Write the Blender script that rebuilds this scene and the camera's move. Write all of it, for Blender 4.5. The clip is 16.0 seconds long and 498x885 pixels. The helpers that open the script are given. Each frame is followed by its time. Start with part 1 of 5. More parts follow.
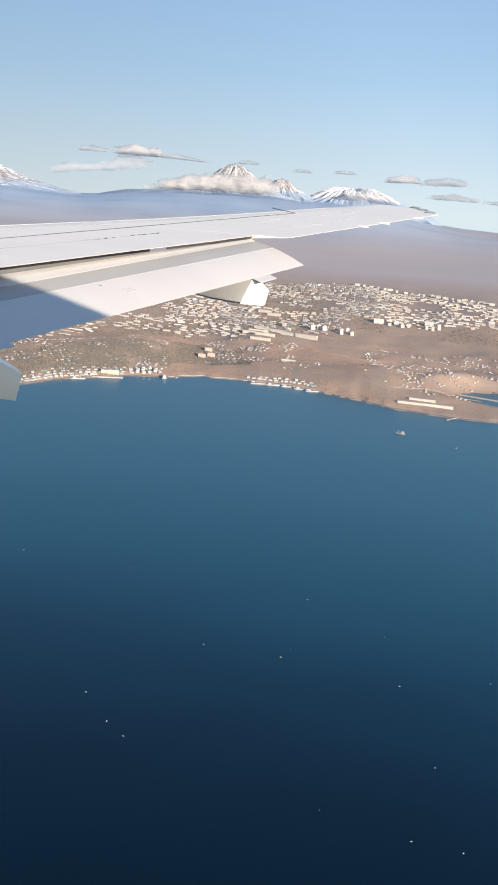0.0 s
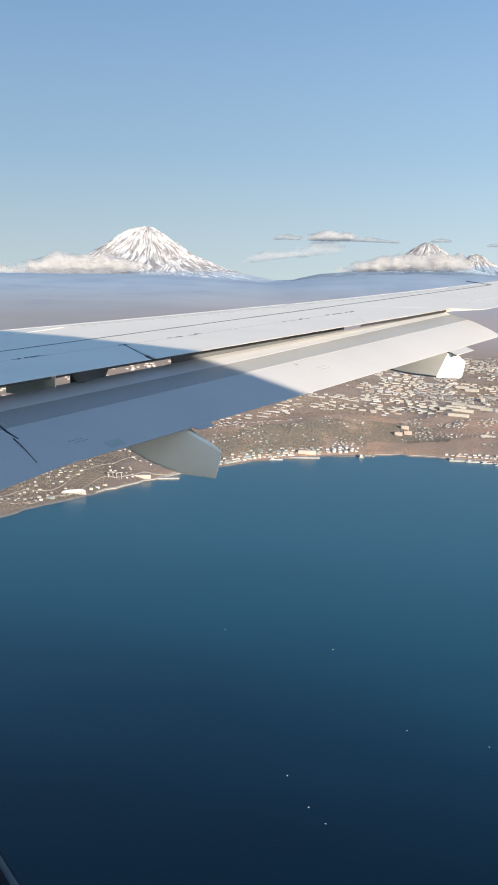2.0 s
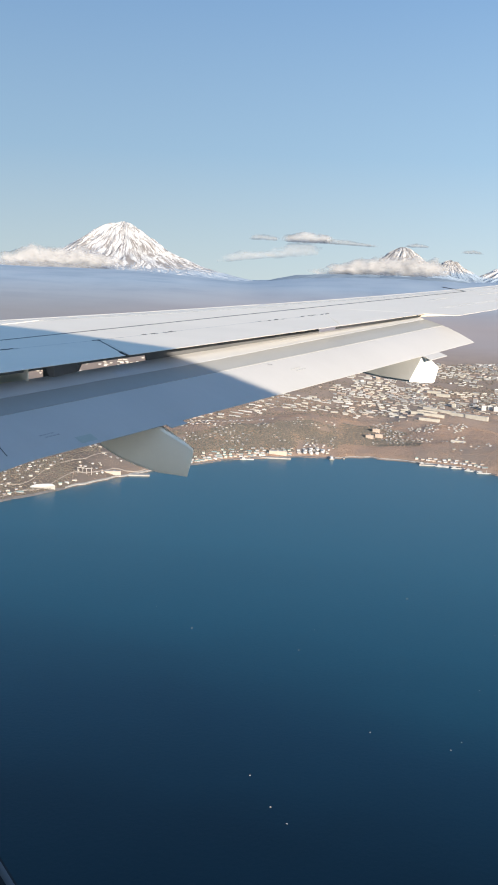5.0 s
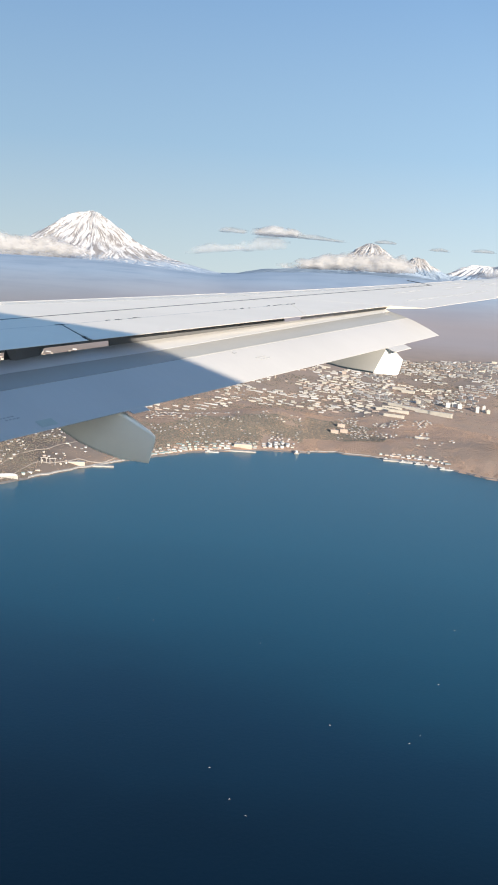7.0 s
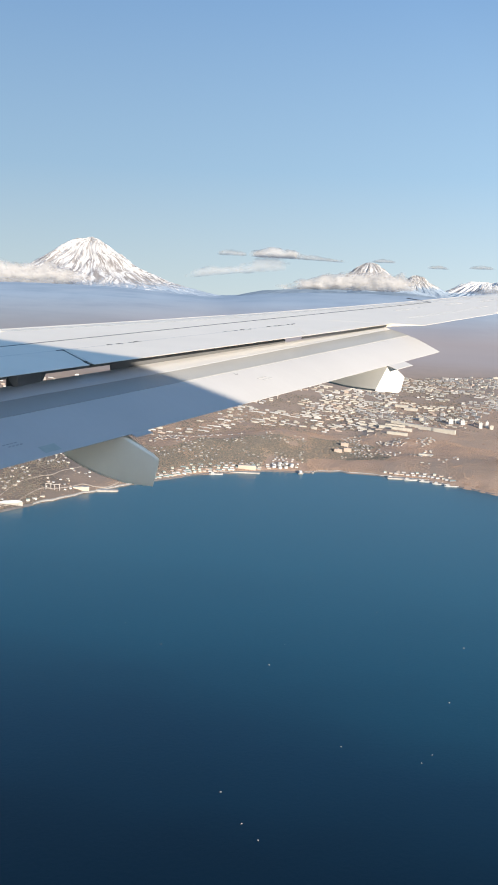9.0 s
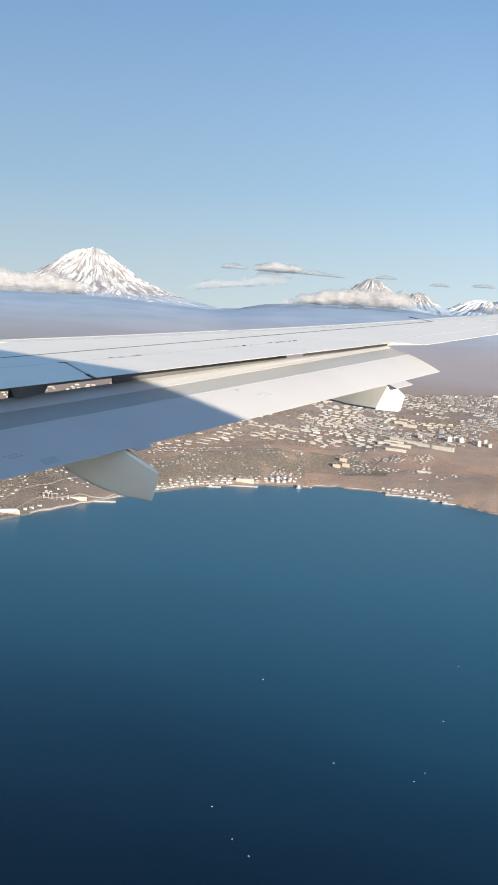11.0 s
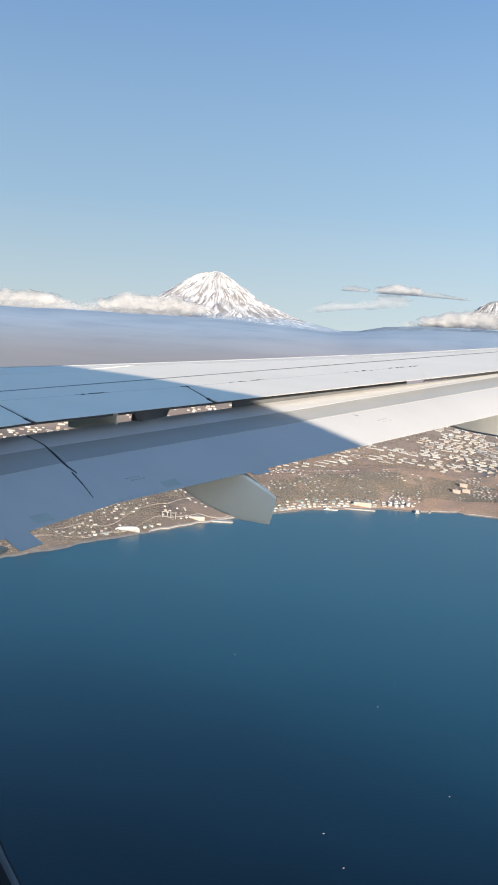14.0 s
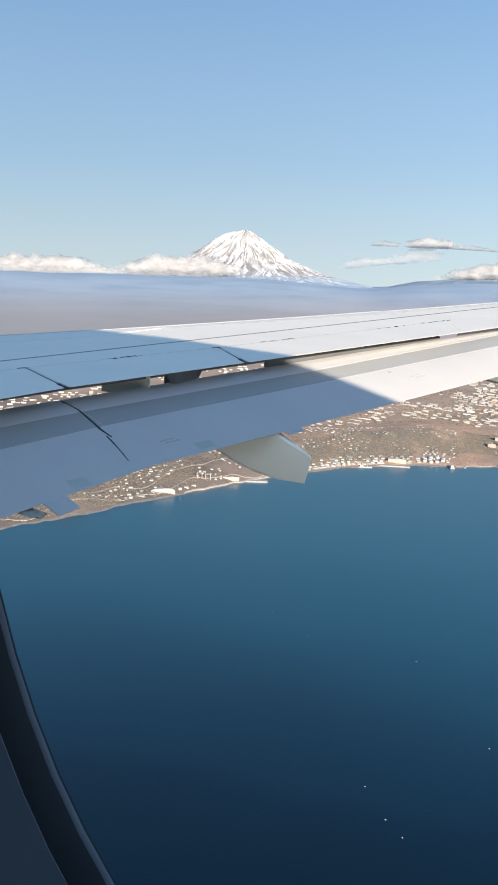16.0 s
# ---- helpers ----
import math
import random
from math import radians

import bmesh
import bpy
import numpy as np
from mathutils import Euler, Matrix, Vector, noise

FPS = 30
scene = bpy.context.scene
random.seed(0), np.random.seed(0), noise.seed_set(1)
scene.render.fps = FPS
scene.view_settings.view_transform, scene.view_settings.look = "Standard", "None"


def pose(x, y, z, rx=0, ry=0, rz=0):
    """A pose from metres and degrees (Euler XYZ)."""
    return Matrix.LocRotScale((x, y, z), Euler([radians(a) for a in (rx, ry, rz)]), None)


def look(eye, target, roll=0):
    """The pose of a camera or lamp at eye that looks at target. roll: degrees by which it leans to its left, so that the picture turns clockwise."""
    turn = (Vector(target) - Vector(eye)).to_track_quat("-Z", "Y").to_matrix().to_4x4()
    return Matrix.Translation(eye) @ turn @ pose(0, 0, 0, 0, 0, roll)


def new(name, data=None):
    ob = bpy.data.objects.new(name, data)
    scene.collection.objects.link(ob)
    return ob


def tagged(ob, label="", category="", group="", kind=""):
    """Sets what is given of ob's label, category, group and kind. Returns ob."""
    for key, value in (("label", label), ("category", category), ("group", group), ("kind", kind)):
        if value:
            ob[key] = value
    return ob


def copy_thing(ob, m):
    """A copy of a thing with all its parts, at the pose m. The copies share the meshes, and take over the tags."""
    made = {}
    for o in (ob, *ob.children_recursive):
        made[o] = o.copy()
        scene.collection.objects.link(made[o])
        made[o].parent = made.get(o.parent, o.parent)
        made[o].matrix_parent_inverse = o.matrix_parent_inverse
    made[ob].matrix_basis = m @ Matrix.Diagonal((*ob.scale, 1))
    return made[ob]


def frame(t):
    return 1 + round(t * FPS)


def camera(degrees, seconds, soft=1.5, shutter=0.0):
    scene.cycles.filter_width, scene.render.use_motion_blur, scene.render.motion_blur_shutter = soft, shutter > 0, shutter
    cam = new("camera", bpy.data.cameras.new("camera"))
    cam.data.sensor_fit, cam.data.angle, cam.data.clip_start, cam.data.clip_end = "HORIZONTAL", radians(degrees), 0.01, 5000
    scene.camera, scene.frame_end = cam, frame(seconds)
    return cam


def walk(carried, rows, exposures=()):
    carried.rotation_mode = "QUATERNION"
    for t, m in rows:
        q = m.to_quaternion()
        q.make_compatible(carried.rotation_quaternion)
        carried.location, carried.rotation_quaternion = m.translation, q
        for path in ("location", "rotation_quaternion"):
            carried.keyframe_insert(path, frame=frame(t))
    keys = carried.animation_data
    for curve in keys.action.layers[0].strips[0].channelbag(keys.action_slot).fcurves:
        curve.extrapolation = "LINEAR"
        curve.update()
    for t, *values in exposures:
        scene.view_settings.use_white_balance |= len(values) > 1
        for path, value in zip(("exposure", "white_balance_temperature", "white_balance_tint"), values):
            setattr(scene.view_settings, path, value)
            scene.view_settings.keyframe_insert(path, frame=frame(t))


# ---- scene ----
cam = camera(28.8, 16.0, 1.9)

# eye height over the sea; the landscape is at about a quarter of its true scale so that it fits the lens's reach
EYE_Z = 130.0
NOSE = 60.0  # the aircraft's nose points this many degrees left of the main view

# seconds, yaw, pitch, roll, shift along the cabin wall
TURNS = [
    (0, -8.001, -13.689, 3.998, 0.0), (0.5, -4.726, -12.769, 1.997, 0.0), (1, -1.254, -12.107, 0.423, 0.0),
    (1.5, 1.692, -10.863, 0.488, 0.0), (2, 4.028, -9.667, 0.519, -0.008), (2.5, 4.565, -9.228, 0.518, -0.012),
    (3, 4.916, -9.211, 0.546, -0.014), (3.5, 5.639, -9.150, 0.534, -0.015), (4, 5.726, -9.199, 0.716, -0.012),
    (4.5, 4.983, -9.334, 1.062, -0.002), (5, 2.310, -9.666, 2.323, 0.010), (5.2, 1.50, -9.76, 2.70, 0.012),
    (6.2, 0.35, -10.1, 3.6, 0.010),
    (7.5, 0.046, -10.278, 3.497, 0.0), (8, 0.010, -10.071, 2.796, 0.0), (8.5, 0.0, -9.490, 2.500, 0.0),
    (9, 0.493, -9.039, 2.257, 0.0), (10.2, 0.55, -8.35, 2.95, 0.0), (11.5, 0.621, -7.966, 3.767, 0.0), (12, 1.782, -7.883, 3.830, 0.008),
    (12.5, 4.251, -6.020, 4.082, 0.025), (13, 4.660, -5.207, 4.925, 0.022), (13.5, 5.933, -5.413, 3.842, 0.012),
    (14, 7.531, -7.035, 3.493, -0.012), (14.5, 8.488, -7.949, 3.347, -0.026), (15, 8.822, -9.054, 3.223, -0.022),
    (15.5, 9.072, -9.394, 3.213, -0.017), (16, 9.392, -9.494, 1.764, 0.0),
]
PLANE = pose(0, 0, EYE_Z, 0, 0, NOSE)
# the camera rises and sinks a little behind the pane, and leans towards it: seconds to (lift, lean)
SWAY = {0: (0.07, 0), 0.5: (0.10, 0), 1: (0.13, 0), 1.5: (0.07, 0), 6.2: (-0.05, 0.04), 7.5: (-0.10, 0.08), 8: (-0.10, 0.08), 8.5: (-0.10, 0.08), 9: (-0.10, 0.08), 10.2: (-0.06, 0.05), 11.5: (-0.03, 0.02)}
rows = []
for t, yaw, pitch, roll, slide in TURNS:
    lift, lean = SWAY.get(t, (0, 0))
    pitch -= 3.18 * lift
    eye = PLANE @ Vector((lean, slide, lift))
    rows.append((t, Matrix.Translation(eye) @ pose(0, 0, 0, 90 + pitch, 0, yaw).to_3x3().to_4x4() @ pose(0, 0, 0, 0, 0, roll)))
# exposure and white balance drift a little
walk(cam, rows, [(t, stops, *((6500, 10) if t < 1 else (6440, 9) if t < 2 else (6400, 7)))
                 for t, stops in ((0, 1.13), (1, 1.09), (2, 1.04), (3.5, 1.04), (4.5, 1.05), (7.5, 1.12), (8, 1.04), (8.5, 1.09),
                                  (9, 1.10), (11.5, 1.08), (13, 1.01), (13.5, 1.05), (14.5, 1.15), (16, 1.20))])

# ---- light ----
SUN_WAY = (PLANE.to_3x3() @ Vector((0.574, 0.819, -0.232))).normalized()
sun = new("sun", bpy.data.lights.new("sun", "SUN"))
sun.data.energy, sun.data.angle, sun.data.color = 4.5, radians(0.3), (1.0, 0.855, 0.69)
sun.matrix_world = look((0, 0, 400), Vector((0, 0, 400)) + SUN_WAY)

world = bpy.data.worlds.new("sky")
scene.world = world
world.use_nodes = True
wn = world.node_tree.nodes
sky = wn.new("ShaderNodeTexSky")
sky.sky_type, sky.sun_disc = "NISHITA", False
sky.sun_elevation = math.asin(-SUN_WAY.z)
sky.sun_rotation = math.atan2(-SUN_WAY.x, -SUN_WAY.y)
sky.altitude, sky.air_density, sky.dust_density, sky.ozone_density = 1300, 1.0, 0.0, 5.0
# pale blue haze that thickens evenly towards the horizon, all round
up = wn.new("ShaderNodeTexCoord")
split = wn.new("ShaderNodeSeparateXYZ")
fade = wn.new("ShaderNodeMapRange")
fade.interpolation_type = "SMOOTHERSTEP"
for key, value in (("From Min", -0.05), ("From Max", 0.42), ("To Min", 0.95), ("To Max", 0.85)):
    fade.inputs[key].default_value = value
veil = wn.new("ShaderNodeMix")
veil.data_type = "RGBA"
tone = wn.new("ShaderNodeValToRGB")
while len(tone.color_ramp.elements) < 4:
    tone.color_ramp.elements.new(0.5)
for stop, (place_at, shade) in zip(tone.color_ramp.elements, ((0.0, (5.9, 6.8, 7.2)), (0.12, (3.6, 5.2, 6.9)), (0.36, (1.5, 2.92, 5.5)), (0.8, (1.3, 3.15, 6.3)))):
    stop.position, stop.color = place_at, (*shade, 1)
links = world.node_tree.links
links.new(up.outputs["Generated"], split.inputs[0])
links.new(split.outputs[2], fade.inputs["Value"])
links.new(split.outputs[2], tone.inputs[0])
links.new(fade.outputs[0], veil.inputs[0])
links.new(sky.outputs[0], veil.inputs[6])
links.new(tone.outputs[0], veil.inputs[7])
# the sky's wide bright glow round the low sun
toward = wn.new("ShaderNodeVectorMath")
toward.operation = "DOT_PRODUCT"
toward.inputs[1].default_value = -SUN_WAY
glow = wn.new("ShaderNodeMapRange")
glow.interpolation_type = "SMOOTHERSTEP"
for key, value in (("From Min", 0.15), ("From Max", 1.0), ("To Min", 0.0), ("To Max", 1.0)):
    glow.inputs[key].default_value = value
bright = wn.new("ShaderNodeMix")
bright.data_type, bright.blend_type = "RGBA", "ADD"
bright.inputs[7].default_value = (3.2, 3.1, 3.0, 1)
links.new(up.outputs["Generated"], toward.inputs[0])
links.new(toward.outputs["Value"], glow.inputs["Value"])
links.new(glow.outputs[0], bright.inputs[0])
links.new(veil.outputs[2], bright.inputs[6])
# and it deepens gently all the way round to the side away from the sun
deepen = wn.new("ShaderNodeMapRange")
for key, value in (("From Min", -1.0), ("From Max", -0.72), ("To Min", 0.80), ("To Max", 1.06)):
    deepen.inputs[key].default_value = value
away = wn.new("ShaderNodeVectorMath")
away.operation = "SCALE"
links.new(toward.outputs["Value"], deepen.inputs["Value"])
links.new(bright.outputs[2], away.inputs[0])
links.new(deepen.outputs[0], away.inputs["Scale"])
links.new(away.outputs["Vector"], wn["Background"].inputs[0])
wn["Background"].inputs[1].default_value = 0.054


# ---- materials ----
class Mat:
    """A node material with a few short-hands."""

    def __init__(self, name, rough=0.6, metal=0.0):
        self.m = bpy.data.materials.new(name)
        self.m.use_nodes = True
        self.t = self.m.node_tree
        self.b = self.t.nodes["Principled BSDF"]
        self.b.inputs["Roughness"].default_value = rough
        self.b.inputs["Metallic"].default_value = metal

    def node(self, kind, **sets):
        n = self.t.nodes.new(kind)
        for k, v in sets.items():
            n.inputs[k.replace("_", " ")].default_value = v
        return n

    def link(self, a, b):
        self.t.links.new(a, b)

    def coords(self, scale=(1, 1, 1), kind="Object"):
        c = self.node("ShaderNodeTexCoord")
        mp = self.node("ShaderNodeMapping", Scale=scale)
        self.link(c.outputs[kind], mp.inputs[0])
        return mp.outputs[0]

    def noise(self, co, scale, detail=4, rough=0.55):
        n = self.node("ShaderNodeTexNoise", Scale=scale, Detail=detail, Roughness=rough)
        self.link(co, n.inputs["Vector"])
        return n.outputs["Fac"]

    def ramp(self, fac, stops):
        r = self.node("ShaderNodeValToRGB")
        while len(r.color_ramp.elements) < len(stops):
            r.color_ramp.elements.new(0.5)
        for e, (p, c) in zip(r.color_ramp.elements, stops):
            e.position, e.color = p, (*c, 1) if len(c) == 3 else c
        self.link(fac, r.inputs[0])
        return r.outputs[0]

    def math(self, op, a, b=None, c=None):
        n = self.node("ShaderNodeMath")
        n.operation = op
        for i, v in enumerate((a, b, c)):
            if v is None:
                continue
            if isinstance(v, (int, float)):
                n.inputs[i].default_value = v
            else:
                self.link(v, n.inputs[i])
        return n.outputs[0]

    def mix(self, fac, a, b, how="MIX"):
        n = self.t.nodes.new("ShaderNodeMix")
        n.data_type, n.blend_type = "RGBA", how
        for i, v in ((0, fac), (6, a), (7, b)):
            if isinstance(v, (int, float)):
                n.inputs[i].default_value = v
            elif isinstance(v, tuple):
                n.inputs[i].default_value = (*v, 1)
            else:
                self.link(v, n.inputs[i])
        return n.outputs[2]

    def color(self, v):
        if isinstance(v, tuple):
            self.b.inputs["Base Color"].default_value = (*v, 1)
        else:
            self.link(v, self.b.inputs["Base Color"])
        return self

    def bump(self, height, strength, distance):
        n = self.node("ShaderNodeBump", Strength=strength, Distance=distance)
        self.link(height, n.inputs["Height"])
        self.link(n.outputs[0], self.b.inputs["Normal"])
        return self


def plain(name, color, rough=0.6, metal=0.0, vary=0.12, scale=3.0, stretch=(1, 1, 1)):
    m = Mat(name, rough, metal)
    co = m.coords(stretch)
    dark = tuple(c * (1 - vary) for c in color)
    light = tuple(min(1, c * (1 + vary)) for c in color)
    m.color(m.ramp(m.noise(co, scale, 6), [(0.3, dark), (0.7, light)]))
    return m.m


def skin(name, color, streak=0.10):
    """Painted aluminium: faint mottling, grime drawn out along the airflow."""
    m = Mat(name, 0.42)
    big = m.noise(m.coords((0.9, 0.25, 1)), 1.2, 5)
    fine = m.noise(m.coords((9, 0.7, 4)), 1.6, 4)
    c = m.mix(m.math("MULTIPLY", fine, streak * 2), color, tuple(x * 0.72 for x in color))
    c = m.mix(m.ramp(big, [(0.42, (0, 0, 0)), (0.75, (0.5, 0.5, 0.5))]), c, tuple(x * 0.86 for x in color))
    m.color(c)
    m.bump(fine, 0.03, 0.01)
    return m.m


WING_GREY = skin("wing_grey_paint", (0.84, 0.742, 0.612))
# flap paint toned down against the wing's, to offset its stronger sunlight
FLAP_DARKENED = skin("flap_darkened_paint", (0.46, 0.44, 0.42))
BODY_WHITE = skin("fuselage_paint", (0.80, 0.79, 0.77))
BAND_GREY = skin("flap_band_paint", (0.305, 0.30, 0.287))
# cooler tone that offsets the shade on the flap's front
NOSE_LIFT = skin("flap_nose_lift_paint", (0.47, 0.475, 0.49), 0.06)
# beige, brightened to stand in for bounce light in the wing's shade
LIFTED_BEIGE = skin("lifted_beige_paint", (0.96, 0.87, 0.73))
FAIRING = skin("fairing_paint", (0.86, 0.85, 0.83))
# dark tone that puts the slot's shade into its parts
SLOT_SHADE = plain("slot_shade_dark", (0.10, 0.102, 0.108), 0.7)
DARK_GAP = plain("dark_gap", (0.035, 0.037, 0.04), 0.7)
BLACK_SEAL = plain("black_seal", (0.012, 0.014, 0.018), 0.6)
MARK = plain("marking_ink", (0.20, 0.20, 0.20), 0.6)
FAINT_MARK = plain("worn_marking_ink", (0.30, 0.30, 0.30), 0.6)
LINING = plain("cabin_lining", (0.17, 0.20, 0.235), 0.6)
RIM = plain("window_rim_paint", (0.20, 0.21, 0.23), 0.6)


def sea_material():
    """Dark blue nearest the eye, cloudy blue-green far out: the view's brightness gradient painted into the colour."""
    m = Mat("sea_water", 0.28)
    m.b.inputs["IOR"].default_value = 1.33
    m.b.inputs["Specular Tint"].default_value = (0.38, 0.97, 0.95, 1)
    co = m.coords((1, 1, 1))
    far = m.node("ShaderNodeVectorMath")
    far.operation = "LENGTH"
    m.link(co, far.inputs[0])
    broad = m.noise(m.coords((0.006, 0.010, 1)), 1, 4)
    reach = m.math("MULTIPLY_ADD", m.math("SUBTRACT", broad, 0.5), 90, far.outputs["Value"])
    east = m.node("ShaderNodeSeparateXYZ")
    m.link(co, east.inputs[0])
    reach = m.math("MULTIPLY_ADD", east.outputs[0], 0.28, reach)  # paler that way: uneven brightness of the view, painted in
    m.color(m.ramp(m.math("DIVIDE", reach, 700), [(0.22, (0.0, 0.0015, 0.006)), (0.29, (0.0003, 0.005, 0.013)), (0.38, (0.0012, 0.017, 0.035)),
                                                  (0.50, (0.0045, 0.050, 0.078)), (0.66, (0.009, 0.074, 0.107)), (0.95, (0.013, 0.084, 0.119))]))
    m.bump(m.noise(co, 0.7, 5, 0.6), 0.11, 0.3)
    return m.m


def land_material():
    """Woods and scrub low down; distance haze painted on the plain and mountains' feet."""
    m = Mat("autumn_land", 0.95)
    m.b.inputs["Specular IOR Level"].default_value = 0.1
    big = m.noise(m.coords((0.006, 0.006, 0.006)), 1, 5)
    mid = m.noise(m.coords((0.03, 0.03, 0.03)), 1, 6, 0.65)
    fine = m.noise(m.coords((0.45, 0.45, 0.45)), 1, 5, 0.7)
    brown = m.ramp(mid, [(0.3, (0.36, 0.25, 0.182)), (0.5, (0.44, 0.295, 0.208)), (0.7, (0.49, 0.32, 0.222))])
    grey = m.ramp(mid, [(0.3, (0.29, 0.222, 0.172)), (0.7, (0.36, 0.27, 0.205))])
    c = m.mix(m.ramp(big, [(0.44, (0, 0, 0)), (0.56, (1, 1, 1))]), brown, grey)
    c = m.mix(m.ramp(fine, [(0.35, (0.45, 0.45, 0.45)), (0.65, (0, 0, 0))]), c, (0.24, 0.185, 0.152))
    low = c
    s = m.node("ShaderNodeSeparateXYZ")
    m.link(m.coords(), s.inputs[0])
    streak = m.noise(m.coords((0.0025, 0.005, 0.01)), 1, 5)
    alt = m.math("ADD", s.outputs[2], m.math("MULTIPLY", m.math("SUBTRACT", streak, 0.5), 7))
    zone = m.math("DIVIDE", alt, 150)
    plain_haze = m.ramp(streak, [(0.35, (0.352, 0.302, 0.288)), (0.65, (0.376, 0.32, 0.302))])
    # towards the west the painted haze turns greyer and darker
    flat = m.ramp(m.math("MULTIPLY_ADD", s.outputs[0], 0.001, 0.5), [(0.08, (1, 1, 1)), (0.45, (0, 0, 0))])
    plain_haze = m.mix(flat, plain_haze, m.ramp(streak, [(0.35, (0.275, 0.262, 0.262)), (0.65, (0.30, 0.282, 0.278))]))
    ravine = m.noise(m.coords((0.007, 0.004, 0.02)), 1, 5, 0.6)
    slope_haze = m.ramp(m.math("MULTIPLY_ADD", m.math("SUBTRACT", ravine, 0.5), 0.8, streak), [(0.32, (0.275, 0.338, 0.405)), (0.5, (0.325, 0.385, 0.45)), (0.7, (0.355, 0.412, 0.47))])
    # dry grass on the town's plain
    edge = m.math("MULTIPLY_ADD", m.math("SUBTRACT", big, 0.5), 260, s.outputs[1])
    grass = m.ramp(mid, [(0.3, (0.30, 0.224, 0.172)), (0.7, (0.38, 0.275, 0.207))])
    grass = m.mix(m.ramp(fine, [(0.35, (0.35, 0.35, 0.35)), (0.65, (0, 0, 0))]), grass, (0.20, 0.172, 0.152))
    # darker ground towards the west, under the woods
    west = m.math("MULTIPLY_ADD", m.math("SUBTRACT", big, 0.5), 120, s.outputs[0])
    low = m.mix(m.ramp(m.math("MULTIPLY_ADD", west, 0.002, 0.5), [(0.24, (1, 1, 1)), (0.40, (0, 0, 0))]), low, m.ramp(mid, [(0.3, (0.115, 0.098, 0.085)), (0.7, (0.195, 0.155, 0.13))]))
    low = m.mix(m.ramp(m.math("DIVIDE", edge, 1100), [(0.74, (0, 0, 0)), (0.88, (1, 1, 1))]), low, grass)
    c = m.mix(m.ramp(zone, [(0.17, (0, 0, 0)), (0.27, (1, 1, 1))]), low, plain_haze)
    c = m.mix(m.ramp(zone, [(0.38, (0, 0, 0)), (0.74, (1, 1, 1))]), c, slope_haze)
    m.color(c)
    m.bump(fine, 0.2, 0.5)
    return m.m


def snow_rock(name, top, line, base, cover=0.08):
    """Snow over dark rock: gullies run down the slope; below the line, base holds painted blue haze."""
    m = Mat(name, 0.85)
    m.b.inputs["Specular IOR Level"].default_value = 0.15
    c = m.node("ShaderNodeTexCoord")
    s = m.node("ShaderNodeSeparateXYZ")
    m.link(c.outputs["Object"], s.inputs[0])
    ang = m.math("ARCTAN2", s.outputs[1], s.outputs[0])
    v = m.node("ShaderNodeCombineXYZ")
    warp = m.noise(m.coords((0.012, 0.012, 0.012)), 1, 4)
    m.link(m.math("ADD", m.math("MULTIPLY", ang, 20.0), m.math("MULTIPLY", warp, 7.0)), v.inputs[0])
    m.link(m.math("MULTIPLY", s.outputs[2], 0.009), v.inputs[1])
    gully = m.noise(v.outputs[0], 1.6, 7, 0.62)
    patch = m.noise(m.coords((0.03, 0.03, 0.012)), 1, 6, 0.6)
    height = m.math("DIVIDE", m.math("SUBTRACT", s.outputs[2], line), top - line)
    # rock shows more where the snow thins out downhill
    bare = m.math("ADD", m.math("MULTIPLY", gully, 0.86), m.math("MULTIPLY", patch, 0.24))
    bare = m.math("SUBTRACT", bare, m.math("MULTIPLY", height, cover))
    rock = m.ramp(bare, [(0.485, (0, 0, 0)), (0.565, (1, 1, 1))])
    snowline = m.math("ADD", m.math("MULTIPLY", height, 3.2), m.math("MULTIPLY", m.math("SUBTRACT", 0.5, gully), 2.6))
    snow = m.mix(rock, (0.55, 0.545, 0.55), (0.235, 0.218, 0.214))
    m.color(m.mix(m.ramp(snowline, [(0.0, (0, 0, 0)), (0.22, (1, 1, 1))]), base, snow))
    m.bump(gully, 0.7, 11)
    return m.m


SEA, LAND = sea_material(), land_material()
PALE_WALLS = [plain("wall_" + n, c, 0.8, 0, 0.10, 0.4) for n, c in (
    ("white", (0.44, 0.43, 0.42)), ("cream", (0.43, 0.40, 0.35)), ("pink", (0.40, 0.325, 0.275)), ("grey", (0.26, 0.258, 0.26)))]
ROOF_DARK = plain("roof_felt", (0.16, 0.15, 0.147), 0.9, 0, 0.2, 0.5)
ROOF_PALE = plain("roof_sheet", (0.28, 0.28, 0.285), 0.6, 0, 0.15, 0.5)
ROOF_TEAL = plain("roof_teal_sheet", (0.17, 0.24, 0.235), 0.6, 0, 0.15, 0.5)
SHINGLE = plain("beach_shingle", (0.145, 0.133, 0.125), 0.9, 0, 0.25, 0.3)
CONCRETE = plain("quay_concrete", (0.30, 0.28, 0.26), 0.9, 0, 0.2, 0.3)


# ---- mesh helpers ----
def part(name, bm, material, parent=None, label=""):
    bm.normal_update()
    me = bpy.data.meshes.new(name)
    bm.to_mesh(me)
    bm.free()
    me.materials.append(material)
    ob = new(name, me)
    if parent is not None:
        ob.parent = parent
    if label:
        ob["label"] = label
    return ob


def smooth(ob, angle=35):
    ob.data.polygons.foreach_set("use_smooth", [True] * len(ob.data.polygons))
    ob.data.set_sharp_from_angle(angle=radians(angle))
    return ob


def thing(name, m, label, category, group="", kind=""):
    ob = new(name)
    ob.matrix_world = m
    return tagged(ob, label, category, group, kind)


